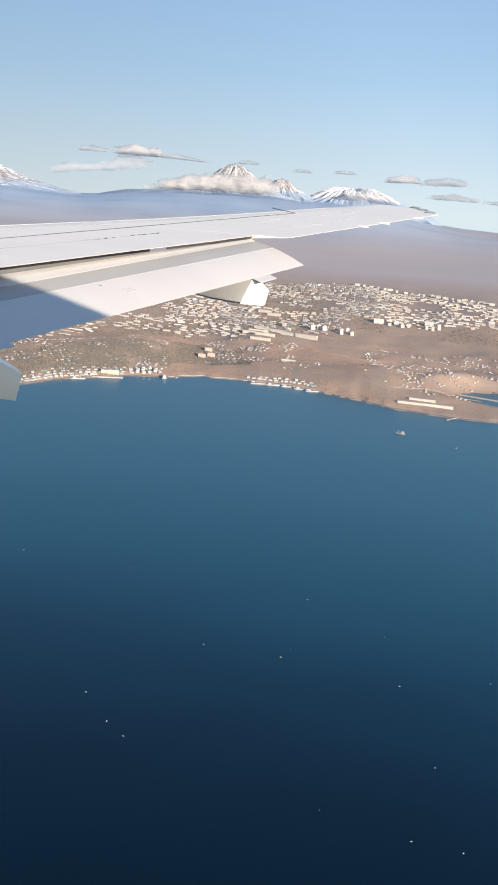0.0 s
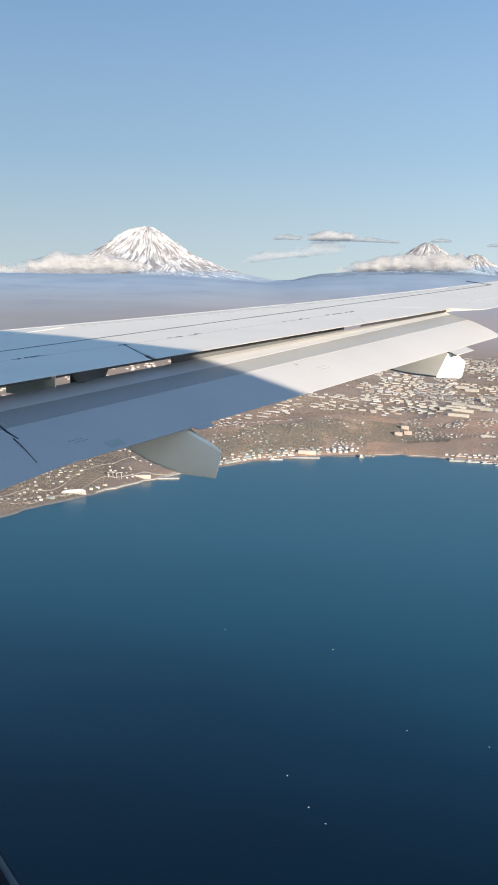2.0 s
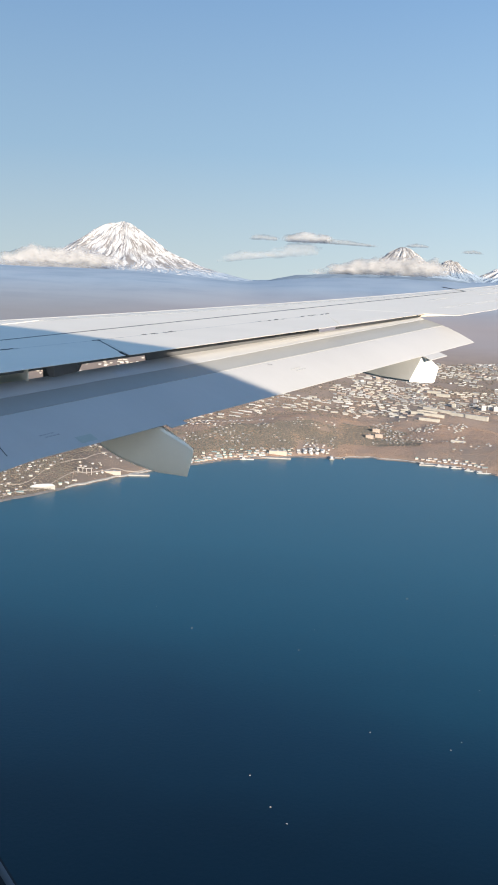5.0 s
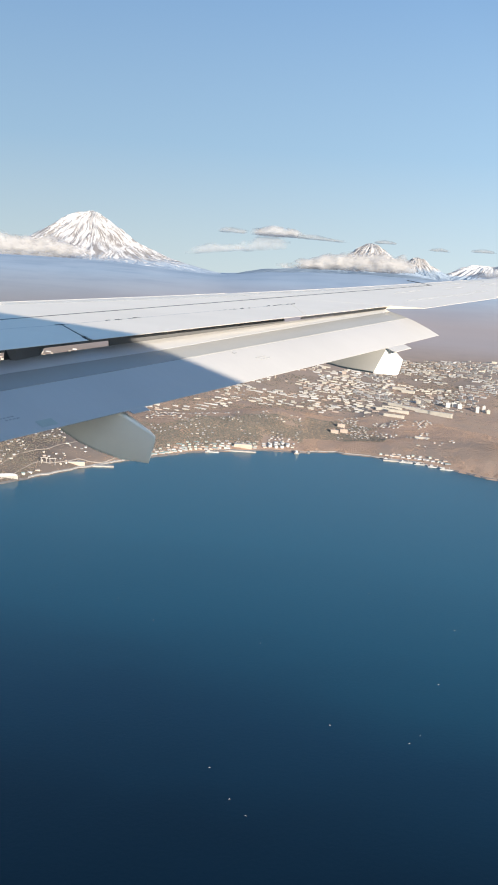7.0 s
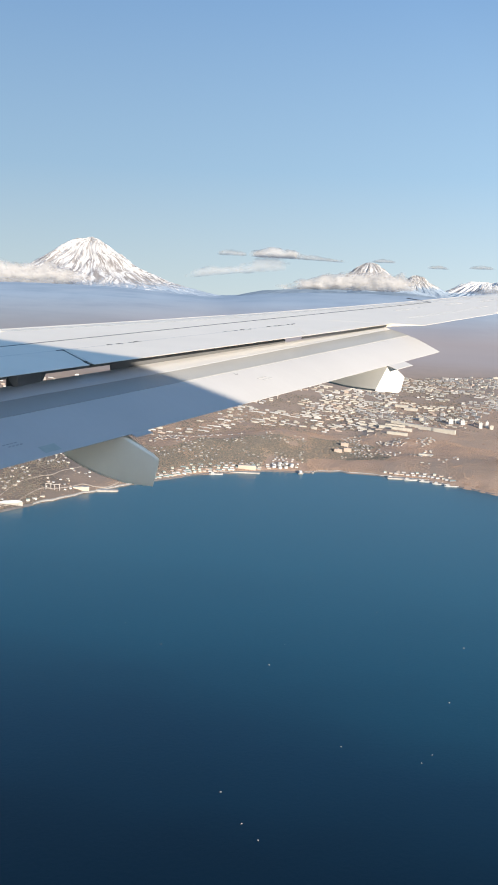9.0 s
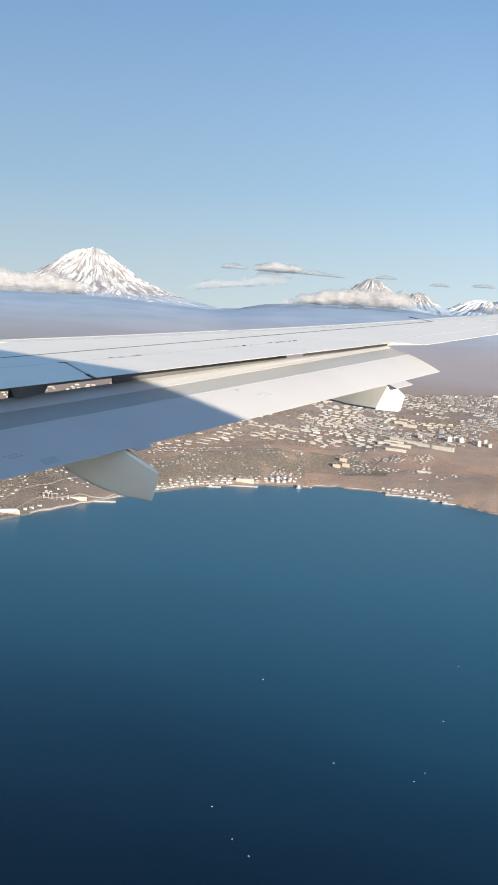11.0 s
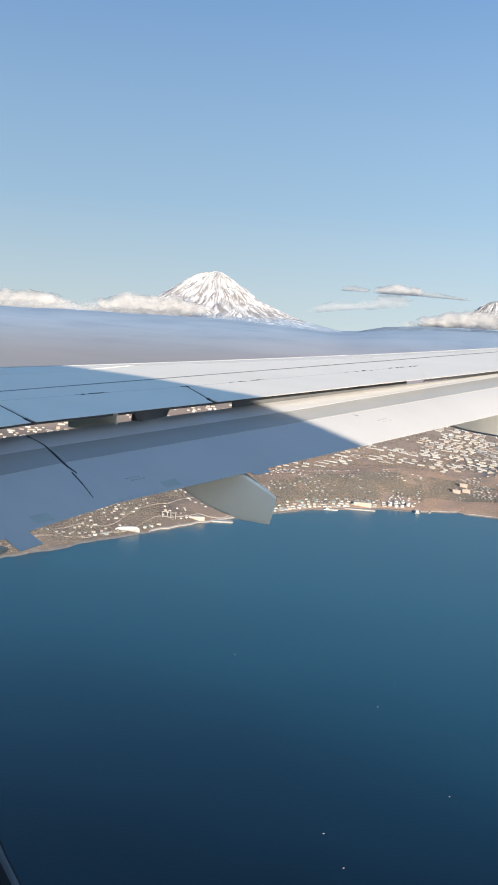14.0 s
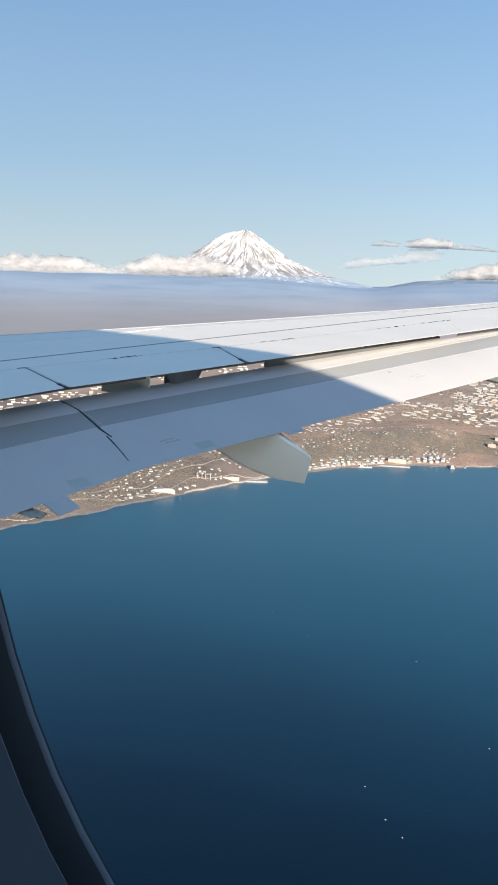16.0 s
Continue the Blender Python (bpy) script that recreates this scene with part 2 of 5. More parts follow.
def raw_mesh(name, verts, faces, material, parent=None):
    me = bpy.data.meshes.new(name)
    me.from_pydata([tuple(v) for v in verts], [], [tuple(f) for f in faces])
    me.update()
    me.materials.append(material)
    ob = new(name, me)
    if parent is not None:
        ob.parent = parent
    return ob


def loft(sections, closed=True, caps=True):
    """A bmesh through rings of equal length."""
    bm = bmesh.new()
    rings = [[bm.verts.new(p) for p in ring] for ring in sections]
    n = len(rings[0])
    for a, b in zip(rings, rings[1:]):
        for i in range(n if closed else n - 1):
            j = (i + 1) % n
            bm.faces.new((a[i], a[j], b[j], b[i]))
    if caps and closed:
        bm.faces.new(rings[0][::-1])
        bm.faces.new(rings[-1])
    bmesh.ops.recalc_face_normals(bm, faces=bm.faces)
    return bm


def box(x0, x1, y0, y1, z0, z1):
    bm = bmesh.new()
    bmesh.ops.create_cube(bm, size=1)
    for v in bm.verts:
        v.co = (x0 if v.co.x < 0 else x1, y0 if v.co.y < 0 else y1, z0 if v.co.z < 0 else z1)
    return bm


def lerp(a, b, k):
    return a + (b - a) * k


def steps(a, b, n):
    return [lerp(a, b, i / n) for i in range(n + 1)]


def curve_at(table, x):
    xs, ys = zip(*table)
    return float(np.interp(x, xs, ys))


# ---- the aircraft: x outboard, y to the nose, z up from the seat's eye ----
def top(r):
    return -2.6 + 0.10 * r


def lead(r):
    return 18.0 - 0.757 * (r - 13) + 0.0165 * (r - 13) * (r - 20)


def seam(r):
    return 14.38 - 0.3755 * (r - 10.47)


def spoiler_front(r):
    return 11.9 - (0.357 if r > 13.55 else 0.43) * (r - 13.55)


def spoiler_rear(r):
    return 11.26 - 0.2992 * (r - 9.37) if r > 9.37 else 11.26 + 0.15 * (9.37 - r)


def aileron_rear(r):
    return 7.48 - 0.235 * (r - 19.5)


def flap_front(r):
    return 14.66 - 0.3215 * r


def flap_top(r, f):
    """The drooped flap's upper face."""
    run = max(flap_front(r) - f, 0)
    return top(r) - 0.3 + 0.0185 * (r - 8) - 0.36 * run


def flap_rear(r):
    return 12.02 - 0.252 * r if r > 9.6 else 9.60 + 0.145 * (9.6 - r)


def wing_rear(r):
    return spoiler_rear(r) if r <= 19.8 else aileron_rear(r)


airliner = thing("airliner", PLANE, "white and grey twin-aisle airliner in flight over the bay", "aircraft")


def wing_ring(r, rear, hollow=1.0):
    """Aerofoil ring: flat crown, rounded nose, thin tail."""
    nose, z, c = lead(r), top(r), lead(r) - rear
    th = 0.105 * c
    pts = [(rear, z), (lerp(rear, nose, 0.35), z), (lerp(rear, nose, 0.75), z), (nose - 0.10 * c, z - 0.002), (nose - 0.04 * c, z - 0.02 * c * 0.5)]
    pts += [(nose, z - 0.022 * c), (nose + 0.012 * c, z - 0.045 * c), (nose, z - 0.07 * c), (lerp(rear, nose, 0.75), z - th), (lerp(rear, nose, 0.35), z - 0.35 * th * hollow), (lerp(rear, nose, 0.13), z - 0.1 * th * hollow), (rear, z - 0.005)]
    return [(r, f, zz) for f, zz in pts]


def build_wing():
    rings = [wing_ring(r, wing_rear(r) + (0.45 if r < 17.2 else 0.0), 0.35) for r in steps(-1.0, 17.15, 26) + steps(17.3, 19.79, 4)]
    inner = loft(rings)
    w = smooth(part("wing", inner, WING_GREY, airliner, "pale grey painted metal wing"), 30)
    rings = []
    for r in steps(19.8, 26.8, 14):
        rings.append(wing_ring(r, aileron_rear(r)))
    tip = [(27.3, 0.12), (27.8, 0.35), (28.2, 0.62), (28.5, 0.92)]
    for r, k in tip:
        base = wing_ring(r, aileron_rear(r))
        nose = lead(26.8) - (r - 26.8) * 0.62
        rear = aileron_rear(26.8) + (nose - 0.3 - aileron_rear(26.8)) * k
        old0, old1 = aileron_rear(r), lead(r)
        rings.append([(x, lerp(rear, nose, (f - old0) / (old1 - old0)), top(r) + (z - top(r)) * (1 - 0.6 * k)) for x, f, z in base])
    outer = smooth(part("wing_outer_panel", loft(rings), WING_GREY, airliner, "pale outer wing panel with aileron"), 30)
    return w, outer


wing, wing_outer = build_wing()


def ribbon(name, line, r0, r1, width, material, parent, lift=0.004, n=12):
    """A thin strip on the wing's crown that follows a line in plan."""
    rings = []
    for r in steps(r0, r1, n):
        f, z = line(r), top(r)
        rings.append([(r, f - width / 2, z - 0.01), (r, f + width / 2, z - 0.01), (r, f + width / 2, z + lift), (r, f - width / 2, z + lift)])
    return part(name, loft(rings), material, parent)


def slot_strip(name, r0, r1, upper, lower, material, label):
    """A strip along the flap slot between two (ahead of the spoiler edge, below the crown) offsets."""
    rings = []
    for r in steps(r0, r1, 10):
        (fa, za), (fb, zb) = upper, lower
        f, z = spoiler_rear(r), top(r)
        rings.append([(r, f + fa, z - za), (r, f + fa + 0.03, z - za), (r, f + fb + 0.03, z - zb), (r, f + fb, z - zb)])
    return part(name, loft(rings), material, wing, label)


# darkened strips paint the slot's shade; the second is added only for it
slot_strip("rear_spar", 2.0, 17.2, (0.43, 0.004), (0.43, 0.12), SLOT_SHADE, "rear spar inside the flap slot, darkened for shade")
slot_strip("rear_spar_web", 13.2, 17.2, (0.42, 0.10), (0.40, 0.27), SLOT_SHADE, "added dark strip for the shade below the rear spar")
slot_strip("slot_gap", 17.25, 19.7, (0.05, 0.03), (0.08, 0.07), DARK_GAP, "dark gap between fixed panel and flap")
part("slot_bracket", box(10.98, 11.0, spoiler_rear(11) + 0.36, spoiler_rear(11) + 1.5, top(11) - 0.42, top(10.9) - 0.05), LIFTED_BEIGE, wing, "beige-grey flap track panel")
part("slot_strut", box(11.40, 11.44, spoiler_rear(11.4) + 0.42, spoiler_rear(11.4) + 0.56, top(11.4) - 0.42, top(11.4) - 0.05), SLOT_SHADE, wing, "dark strut in the flap slot")
part("slot_pocket", loft([[(x, f, top(x) - 0.03), (x, f + 0.03, top(x) - 0.03), (x, f + 0.03, top(x) - z), (x, f, top(x) - z)] for x, f, z in ((11.30, 11.10, 0.05), (11.42, 10.98, 0.36), (11.85, 10.9, 0.30), (12.4, 11.2, 0.06))], True, True), SLOT_SHADE, wing, "pocket wall in the flap slot, darkened as shade")
ribbon("seam", seam, 2.0, 24.6, 0.05, DARK_GAP, wing)
ribbon("seam", spoiler_front, 8.0, 18.8, 0.018, MARK, wing)


def cut(name, a, b, width, material, parent, lift=0.005):
    """A dark joint between two points on the crown."""
    va, vb = Vector((a[0], a[1], 0)), Vector((b[0], b[1], 0))
    side = (vb - va).normalized().cross(Vector((0, 0, 1))) * width / 2
    rings = []
    for p in (va, vb):
        z = top(p.x)
        rings.append([(p.x - side.x, p.y - side.y, z - 0.01), (p.x + side.x, p.y + side.y, z - 0.01),
                      (p.x + side.x, p.y + side.y, z + lift), (p.x - side.x, p.y - side.y, z + lift)])
    return part(name, loft(rings), material, parent)


POLISHED = plain("bright_edge_metal", (0.46, 0.43, 0.40), 0.55, 0.0, 0.06, 2.0, (1, 0.3, 1))


def build_leading_edge(r0, r1, parent):
    """The bare polished skin round the wing's nose."""
    rings = []
    for r in steps(r0, r1, 16):
        nose, z = lead(r), top(r)
        c = nose - wing_rear(r)
        upper = [(nose - 0.115 * c, z + 0.004), (nose - 0.10 * c, z + 0.004), (nose - 0.04 * c, z - 0.01 * c + 0.006), (nose + 0.004, z - 0.022 * c + 0.004), (nose + 0.012 * c + 0.005, z - 0.045 * c)]
        rings.append([(r, f, q) for f, q in upper] + [(r, f - 0.01, q - 0.015) for f, q in upper[::-1]])
    smooth(part("leading_edge", loft(rings), POLISHED, parent, "bare pale metal leading edge"), 50)


def build_slat_panel(r0, r1, parent):
    """A pale, slightly proud skin panel behind the leading edge, its outer end cut on a slant."""
    rings = []
    for r in steps(r0, r1, 14):
        a = lead(r) - 1.15
        b = max(a - 1.25, a - 1.25 * (r1 - r) / 2.2 - 0.05)
        rings.append([(r, a, top(r) - 0.02), (r, a, top(r) + 0.005), (r, b, top(r) + 0.005), (r, b, top(r) - 0.02)])
    part("skin_panel", loft(rings), PALE_PANEL, parent, "paler skin panel behind the leading edge")


PALE_PANEL = skin("pale_panel_paint", (0.79, 0.71, 0.60), 0.05)
build_slat_panel(9.0, 15.2, wing)
build_leading_edge(2.0, 19.7, wing)
build_leading_edge(19.9, 26.6, wing_outer)
ribbon("seam", lambda r: lead(r) - 1.25, 2.0, 19.7, 0.018, MARK, wing)
ribbon("seam", lambda r: lead(r) - 0.95, 19.9, 26.5, 0.014, MARK, wing_outer)
ribbon("seam", lambda r: aileron_rear(r) + 1.15 - 0.06 * (r - 20), 20.9, 23.3, 0.012, FAINT_MARK, wing_outer)
for a, b, width in (((22.2, 9.13), (23.2, 8.84), 0.022), ((24.05, 8.51), (24.75, 8.25), 0.03), ((25.32, 8.01), (26.03, 7.84), 0.03), ((23.6, 7.62), (24.2, 7.45), 0.018)):
    cut("seam", a, b, width, FAINT_MARK, wing_outer)
for r in (22.9, 23.9, 25.6):
    rings = [[(r + x, aileron_rear(r) + f, top(r) + z) for x, z in ((-w, -0.03), (-w * 0.6, h), (w * 0.6, h), (w, -0.03))] for f, w, h in ((0.16, 0.010, 0.002), (0.08, 0.026, 0.010), (-0.02, 0.026, 0.008), (-0.11, 0.010, -0.004))]
    smooth(part("hinge_fairing", loft(rings), WING_GREY, wing_outer, "small white aileron hinge fairing"), 40)
TIP_CLEAR = plain("tip_light_cover", (0.20, 0.225, 0.22), 0.25)
for r, f in ((27.0, 6.05), (27.6, 6.4), (28.1, 6.75)):
    rings = [[(r + w * math.cos(math.pi * k / 4), f + y, top(r) + 0.02 + 0.6 * w * math.sin(math.pi * k / 4)) for k in range(8)] for y, w in ((0.16, 0.02), (0.07, 0.045), (-0.08, 0.045), (-0.15, 0.02))]
    smooth(part("tip_light", loft(rings), TIP_CLEAR, wing_outer, "smoked grey wingtip light housing"), 40)
cut("seam", (24.6, seam(24.6)), (25.5, 10.1), 0.035, DARK_GAP, wing_outer)


def build_spoiler(ra, rb, label):
    """A spoiler panel, a little proud of the wing, its ends square to the hinge."""
    rings = []
    for k in steps(0, 1, 6):
        rr = lerp(ra, rb, k)
        rf = rr + 0.075 * rr + 0.155
        f1, f0 = spoiler_front(rf) - 0.02, spoiler_rear(rr)
        rings.append([(rf, f1, top(rf) - 0.02), (rf, f1, top(rf) + 0.006), (lerp(rf, rr, 0.9), lerp(f1, f0, 0.9), lerp(top(rf), top(rr), 0.9) + 0.006),
                      (rr, f0 - 0.03, top(rr) + 0.006), (rr, f0 - 0.03, top(rr) + 0.002), (lerp(rf, rr, 0.5), lerp(f1, f0, 0.5), top(rr) - 0.02)])
    s = smooth(part("spoiler", loft(rings), WING_GREY, airliner, label), 30)
    return s


for ra, rb in ((6.3, 9.33), (9.41, 12.40), (12.48, 17.27)):
    build_spoiler(ra, rb, "raised spoiler panel of painted metal")
for rr in (9.37, 12.44):
    rf = rr + 0.075 * rr + 0.155
    cut("panel_gap", (rf, spoiler_front(rf)), (rr, spoiler_rear(rr)), 0.010, DARK_GAP, wing, 0.009)


def build_flap(r0, r1, label):
    rings = []
    for r in steps(r0, r1, max(3, int((r1 - r0) * 1.5))):
        a, b = flap_front(r), flap_rear(r)
        prof = []
        for k in (0.0, 0.03, 0.25, 0.5, 0.75, 0.96, 1.0):
            f = lerp(a - 0.12, b, k)
            prof.append((r, f, flap_top(r, f) + 0.05 * math.sin(math.pi * k)))
        tail = prof[-1]
        prof.append((r, tail[1], tail[2] - 0.007))
        prof += [(r, lerp(b, a, 0.5), flap_top(r, lerp(b, a, 0.5)) - 0.16), (r, a - 0.15, flap_top(r, a) - 0.30),
                 (r, a + 0.07, flap_top(r, a) - 0.22), (r, a + 0.10, flap_top(r, a) - 0.10), (r, a + 0.02, flap_top(r, a) - 0.02)]
        rings.append(prof)
    fl = smooth(part("flap", loft(rings), FLAP_DARKENED, airliner, label), 40)
    # the darker painted band along the flap
    rings = []
    for r in steps(r0 + 0.01, r1 - 0.01, max(3, int((r1 - r0) * 1.5))):
        a, b = flap_front(r), flap_rear(r)
        ka, kb = (0.215, 0.455) if r < 14 else (0.215 - 0.02 * (r - 14), 0.455 - 0.005 * (r - 14))
        ring = []
        for k in (ka, lerp(ka, kb, 0.5), kb):
            f = lerp(a, b, k)
            kk = (f - (a - 0.12)) / (b - (a - 0.12))
            ring.append((r, f, flap_top(r, f) + 0.05 * math.sin(math.pi * max(kk, 0)) + 0.004))
        low = [(x, f, z - 0.02) for x, f, z in ring[::-1]]
        rings.append(ring + low)
    part("painted_band", loft(rings), BAND_GREY, fl, "darker grey painted band")
    # an added cooler strip ahead of it, lightening the shade under the spoiler
    rings = []
    for r in steps(r0 + 0.01, r1 - 0.01, max(3, int((r1 - r0) * 1.5))):
        a, b = flap_front(r), flap_rear(r)
        kb = 0.21 if r < 14 else 0.21 - 0.02 * (r - 14)
        ring = []
        for k in (-0.04, lerp(-0.04, kb, 0.35), lerp(-0.04, kb, 0.7), kb):
            f = lerp(a, b, k)
            kk = (f - (a - 0.12)) / (b - (a - 0.12))
            ring.append((r, f, flap_top(r, f) + 0.05 * math.sin(math.pi * max(kk, 0)) + 0.004))
        low = [(x, f, z - 0.02) for x, f, z in ring[::-1]]
        rings.append(ring + low)
    part("nose_skin", loft(rings), NOSE_LIFT, fl, "thin added strip that lightens the shaded flap front")
    return fl


flap_in = build_flap(3.0, 9.5995, "inboard flap lowered, pale grey")
flap_out = build_flap(9.60, 19.8, "outboard flap lowered, pale grey with darker band")


def flap_skin(r, f):
    a, b = flap_front(r) - 0.12, flap_rear(r)
    return flap_top(r, f) + 0.05 * math.sin(math.pi * min(max((f - a) / (b - a), 0), 1))


def skin_line(name, points, widths, material, parent, lift=0.006):
    """A dark line laid on the flap's skin through (outboard, forward) points."""
    rings = []
    n = len(points)
    for i, (r, f) in enumerate(points):
        (ra, fa), (rb, fb) = points[max(i - 1, 0)], points[min(i + 1, n - 1)]
        side = Vector((fa - fb, rb - ra)).normalized() * widths[i] / 2
        ring = []
        for k, dz in ((-1, -0.02), (1, -0.02), (1, lift), (-1, lift)):
            x, y = r + side.x * k, f + side.y * k
            ring.append((x, y, flap_skin(x, y) + dz))
        rings.append(ring)
    return part(name, loft(rings), material, parent)


skin_line("flap_joint", [(9.56, 11.60), (9.585, 11.40), (9.59, 11.23), (9.56, 11.05), (9.53, 10.88), (9.505, 10.72), (9.49, 10.59), (9.50, 10.39)], [0.018, 0.022, 0.026, 0.032, 0.036, 0.034, 0.028, 0.012], BLACK_SEAL, flap_out)
skin_line("flap_joint", [(9.45, 10.44), (9.43, 10.30), (9.40, 10.14), (9.37, 10.0), (9.34, 9.86)], [0.018, 0.016, 0.013, 0.010, 0.006], DARK_GAP, flap_in)


def bar(name, r, f, length, width, material, parent, on_flap=True, lift=0.005):
    """A small painted bar, laid along the span."""
    rings = []
    for x in (r, r + length):
        ff = f - 0.26 * (x - r) if on_flap else spoiler_front(x) + f
        z = [flap_skin(x, y) if on_flap else top(x) for y in (ff, ff + width)]
        rings.append([(x, ff, z[0] - 0.03), (x, ff + width, z[1] - 0.03), (x, ff + width, z[1] + lift), (x, ff, z[0] + lift)])
    return part(name, loft(rings), material, parent)


SMUDGE = plain("oil_smudge", (0.36, 0.385, 0.35), 0.7)
FAINT_SMUDGE = plain("faint_smudge", (0.43, 0.45, 0.48), 0.7)
for r, f in ((15.1, 8.72), (15.16, 8.64), (10.02, 9.91), (10.07, 9.84)):
    for k in range(4):
        bar("marking", r + 0.06 * k, f - 0.0156 * k, 0.04, 0.014, FAINT_MARK, flap_out)
bar("drain_cap", 14.86, 9.03, 0.02, 0.06, FAINT_MARK, flap_out)
bar("drain_cap", 14.86, 9.03, 0.06, 0.016, MARK, flap_out)
bar("smudge", 10.42, 9.46, 0.26, 0.15, SMUDGE, flap_out, lift=0.003)
bar("smudge", 8.34, 9.85, 0.26, 0.17, SMUDGE, flap_in, lift=0.003)
bar("smudge", 12.3, 10.42, 0.5, 0.12, FAINT_SMUDGE, flap_out, lift=0.006)
mark_rng = random.Random(3)
for r0 in (11.75, 14.75, 17.35, 18.5):
    for k in range(14):
        bar("grease_mark", r0 + mark_rng.uniform(-0.35, 0.35), mark_rng.uniform(-0.07, 0.05), mark_rng.uniform(0.02, 0.09), mark_rng.uniform(0.008, 0.018), DARK_GAP, wing, False, 0.009)
bar("grease_mark", 13.42, -0.03, 0.12, 0.05, DARK_GAP, wing, False, 0.012)
bar("grease_mark", 10.1, -0.03, 0.12, 0.05, DARK_GAP, wing, False, 0.012)


def build_inner_fairing(label, paint):
    """A small canoe whose blunt tail shows behind the inner flap's edge."""
    rings = []
    for f, low in ((10.7, -2.70), (10.3, -2.88), (10.0, -3.0), (9.8, -3.06), (9.66, -3.085)):
        hi = (flap_skin(7.5, f) if f > 9.9 else -2.97) - 0.05
        low = min(low, hi - 0.06)
        rings.append([(7.62, f, low), (7.58, f, low + 0.04), (7.50, f, hi - 0.03), (7.54, f, hi), (7.74, f + 0.05, hi), (7.78, f + 0.05, hi - 0.03), (7.78, f + 0.05, low + 0.04), (7.72, f + 0.05, low)])
    return smooth(part("flap_track_fairing", loft(rings), paint, airliner, label), 25)


def build_keel_fairing(label, paint):
    """A deep flat-sided fairing that narrows to an upright edge at its chamfered tail."""
    rings = []
    for (r, f, hi, low), w in zip((
        (12.01, 8.62, -2.65, -2.75),
        (11.98, 8.70, -2.59, -3.10),
        (11.77, 9.11, -2.33, -3.06),
        (11.61, 9.43, 0, -2.96),
        (11.49, 9.68, 0, -2.85),
        (11.35, 9.94, 0, -2.68)), (0.02, 0.06, 0.22, 0.30, 0.34, 0.34)):
        under = min(flap_skin(r + x, f + 0.5 * x) for x in (0, w)) - 0.05
        hi = min(hi, under) if hi else max(under, low + 0.03)
        e = min(0.03, w * 0.4)
        rings.append([(r + e * 0.6, f + e * 0.3, low), (r, f, low + 0.04), (r, f, hi - 0.04), (r + e, f + e * 0.5, hi),
                      (r + w - e, f + 0.5 * w, hi), (r + w, f + 0.5 * w, hi - 0.04), (r + w, f + 0.5 * w, low + 0.04), (r + w - e, f + 0.5 * w, low)])
    return smooth(part("flap_track_fairing", loft(rings), paint, airliner, label), 25)


def build_outer_fairing(label, paint):
    """A long flat-sided canoe under the outer flap, cut off by a slanting flat tail."""
    w, rings = 0.50, []
    for f, low in ((10.6, -1.5), (10.0, -1.78), (9.28, -1.926), (8.604, -1.963), (8.11, -1.957)):
        r = 18.15 + 0.52 * (f - 7.8)
        hi = max((flap_skin(min(r, 19.7), f) if f < flap_front(r) - 0.1 else top(r) - 0.5) - 0.07, low + 0.05)
        rings.append([(r + 0.07, f, low), (r + 0.02, f, low + 0.04), (r, f, hi - 0.02), (r + 0.03, f, hi),
                      (r + w - 0.03, f - 0.1, hi), (r + w, f - 0.1, hi - 0.02), (r + w, f - 0.1, low + 0.02), (r + w - 0.06, f - 0.1, low - 0.03)])
    rings.append([(18.12, 7.72, -1.94), (18.08, 7.70, -1.905), (18.14, 7.51, -1.46), (18.18, 7.49, -1.43),
                  (18.60, 7.34, -1.62), (18.65, 7.33, -1.66), (18.66, 7.40, -1.95), (18.61, 7.43, -1.98)])
    return smooth(part("flap_track_fairing", loft(rings), paint, airliner, label), 25)


build_keel_fairing("beige-grey flap track fairing under the wing", LIFTED_BEIGE)
build_outer_fairing("grey flap track fairing with sunlit blunt tail", FAIRING)
# inner fairing darkened: its shade is put into the paint
build_inner_fairing("flap track fairing close to the fuselage, painted in its shaded olive tone", skin("fairing_shaded_paint", (0.36, 0.32, 0.25)))


def build_tab(r0, r1, reach, flap):
    """A short plate that sticks out behind the flap's edge beside a fairing."""
    rings = []
    for r in (r0, r1):
        b = flap_rear(r)
        rings.append([(r, b + 0.02, flap_skin(r, b) + 0.004), (r, b - reach, flap_skin(r, b) - 0.36 * reach), (r, b - reach, flap_skin(r, b) - 0.36 * reach - 0.012), (r, b + 0.02, flap_skin(r, b) - 0.012)])
    part("trailing_tab", loft(rings), FLAP_DARKENED, flap, "short tab behind the flap edge")


build_tab(11.86, 12.16, 0.10, flap_out)
build_tab(18.1, 18.6, 0.18, flap_out)
build_tab(7.83, 8.16, 0.30, flap_in)


def build_fuselage():
    n = 96
    def ring(f, k):
        return [(-3.05 + 3.28 * k * math.cos(2 * math.pi * i / n), f, 1.66 + 4.25 * k * math.sin(2 * math.pi * i / n)) for i in range(n)]
    bm = loft([ring(f, k) for f, k in ((34, 1), (20, 1), (8, 1), (1.2, 1), (-1.0, 1), (-9, 0.92), (-17, 0.70), (-30, 0.15))])
    hole = [fc for fc in bm.faces if fc.calc_center_median().x > 0.0 and -1.1 < fc.calc_center_median().y < 1.3 and abs(fc.calc_center_median().z) < 0.35]
    bmesh.ops.delete(bm, geom=hole, context="FACES")
    return smooth(part("fuselage", bm, BODY_WHITE, airliner, "white painted fuselage barrel with a cabin window"), 40)


fuselage = build_fuselage()


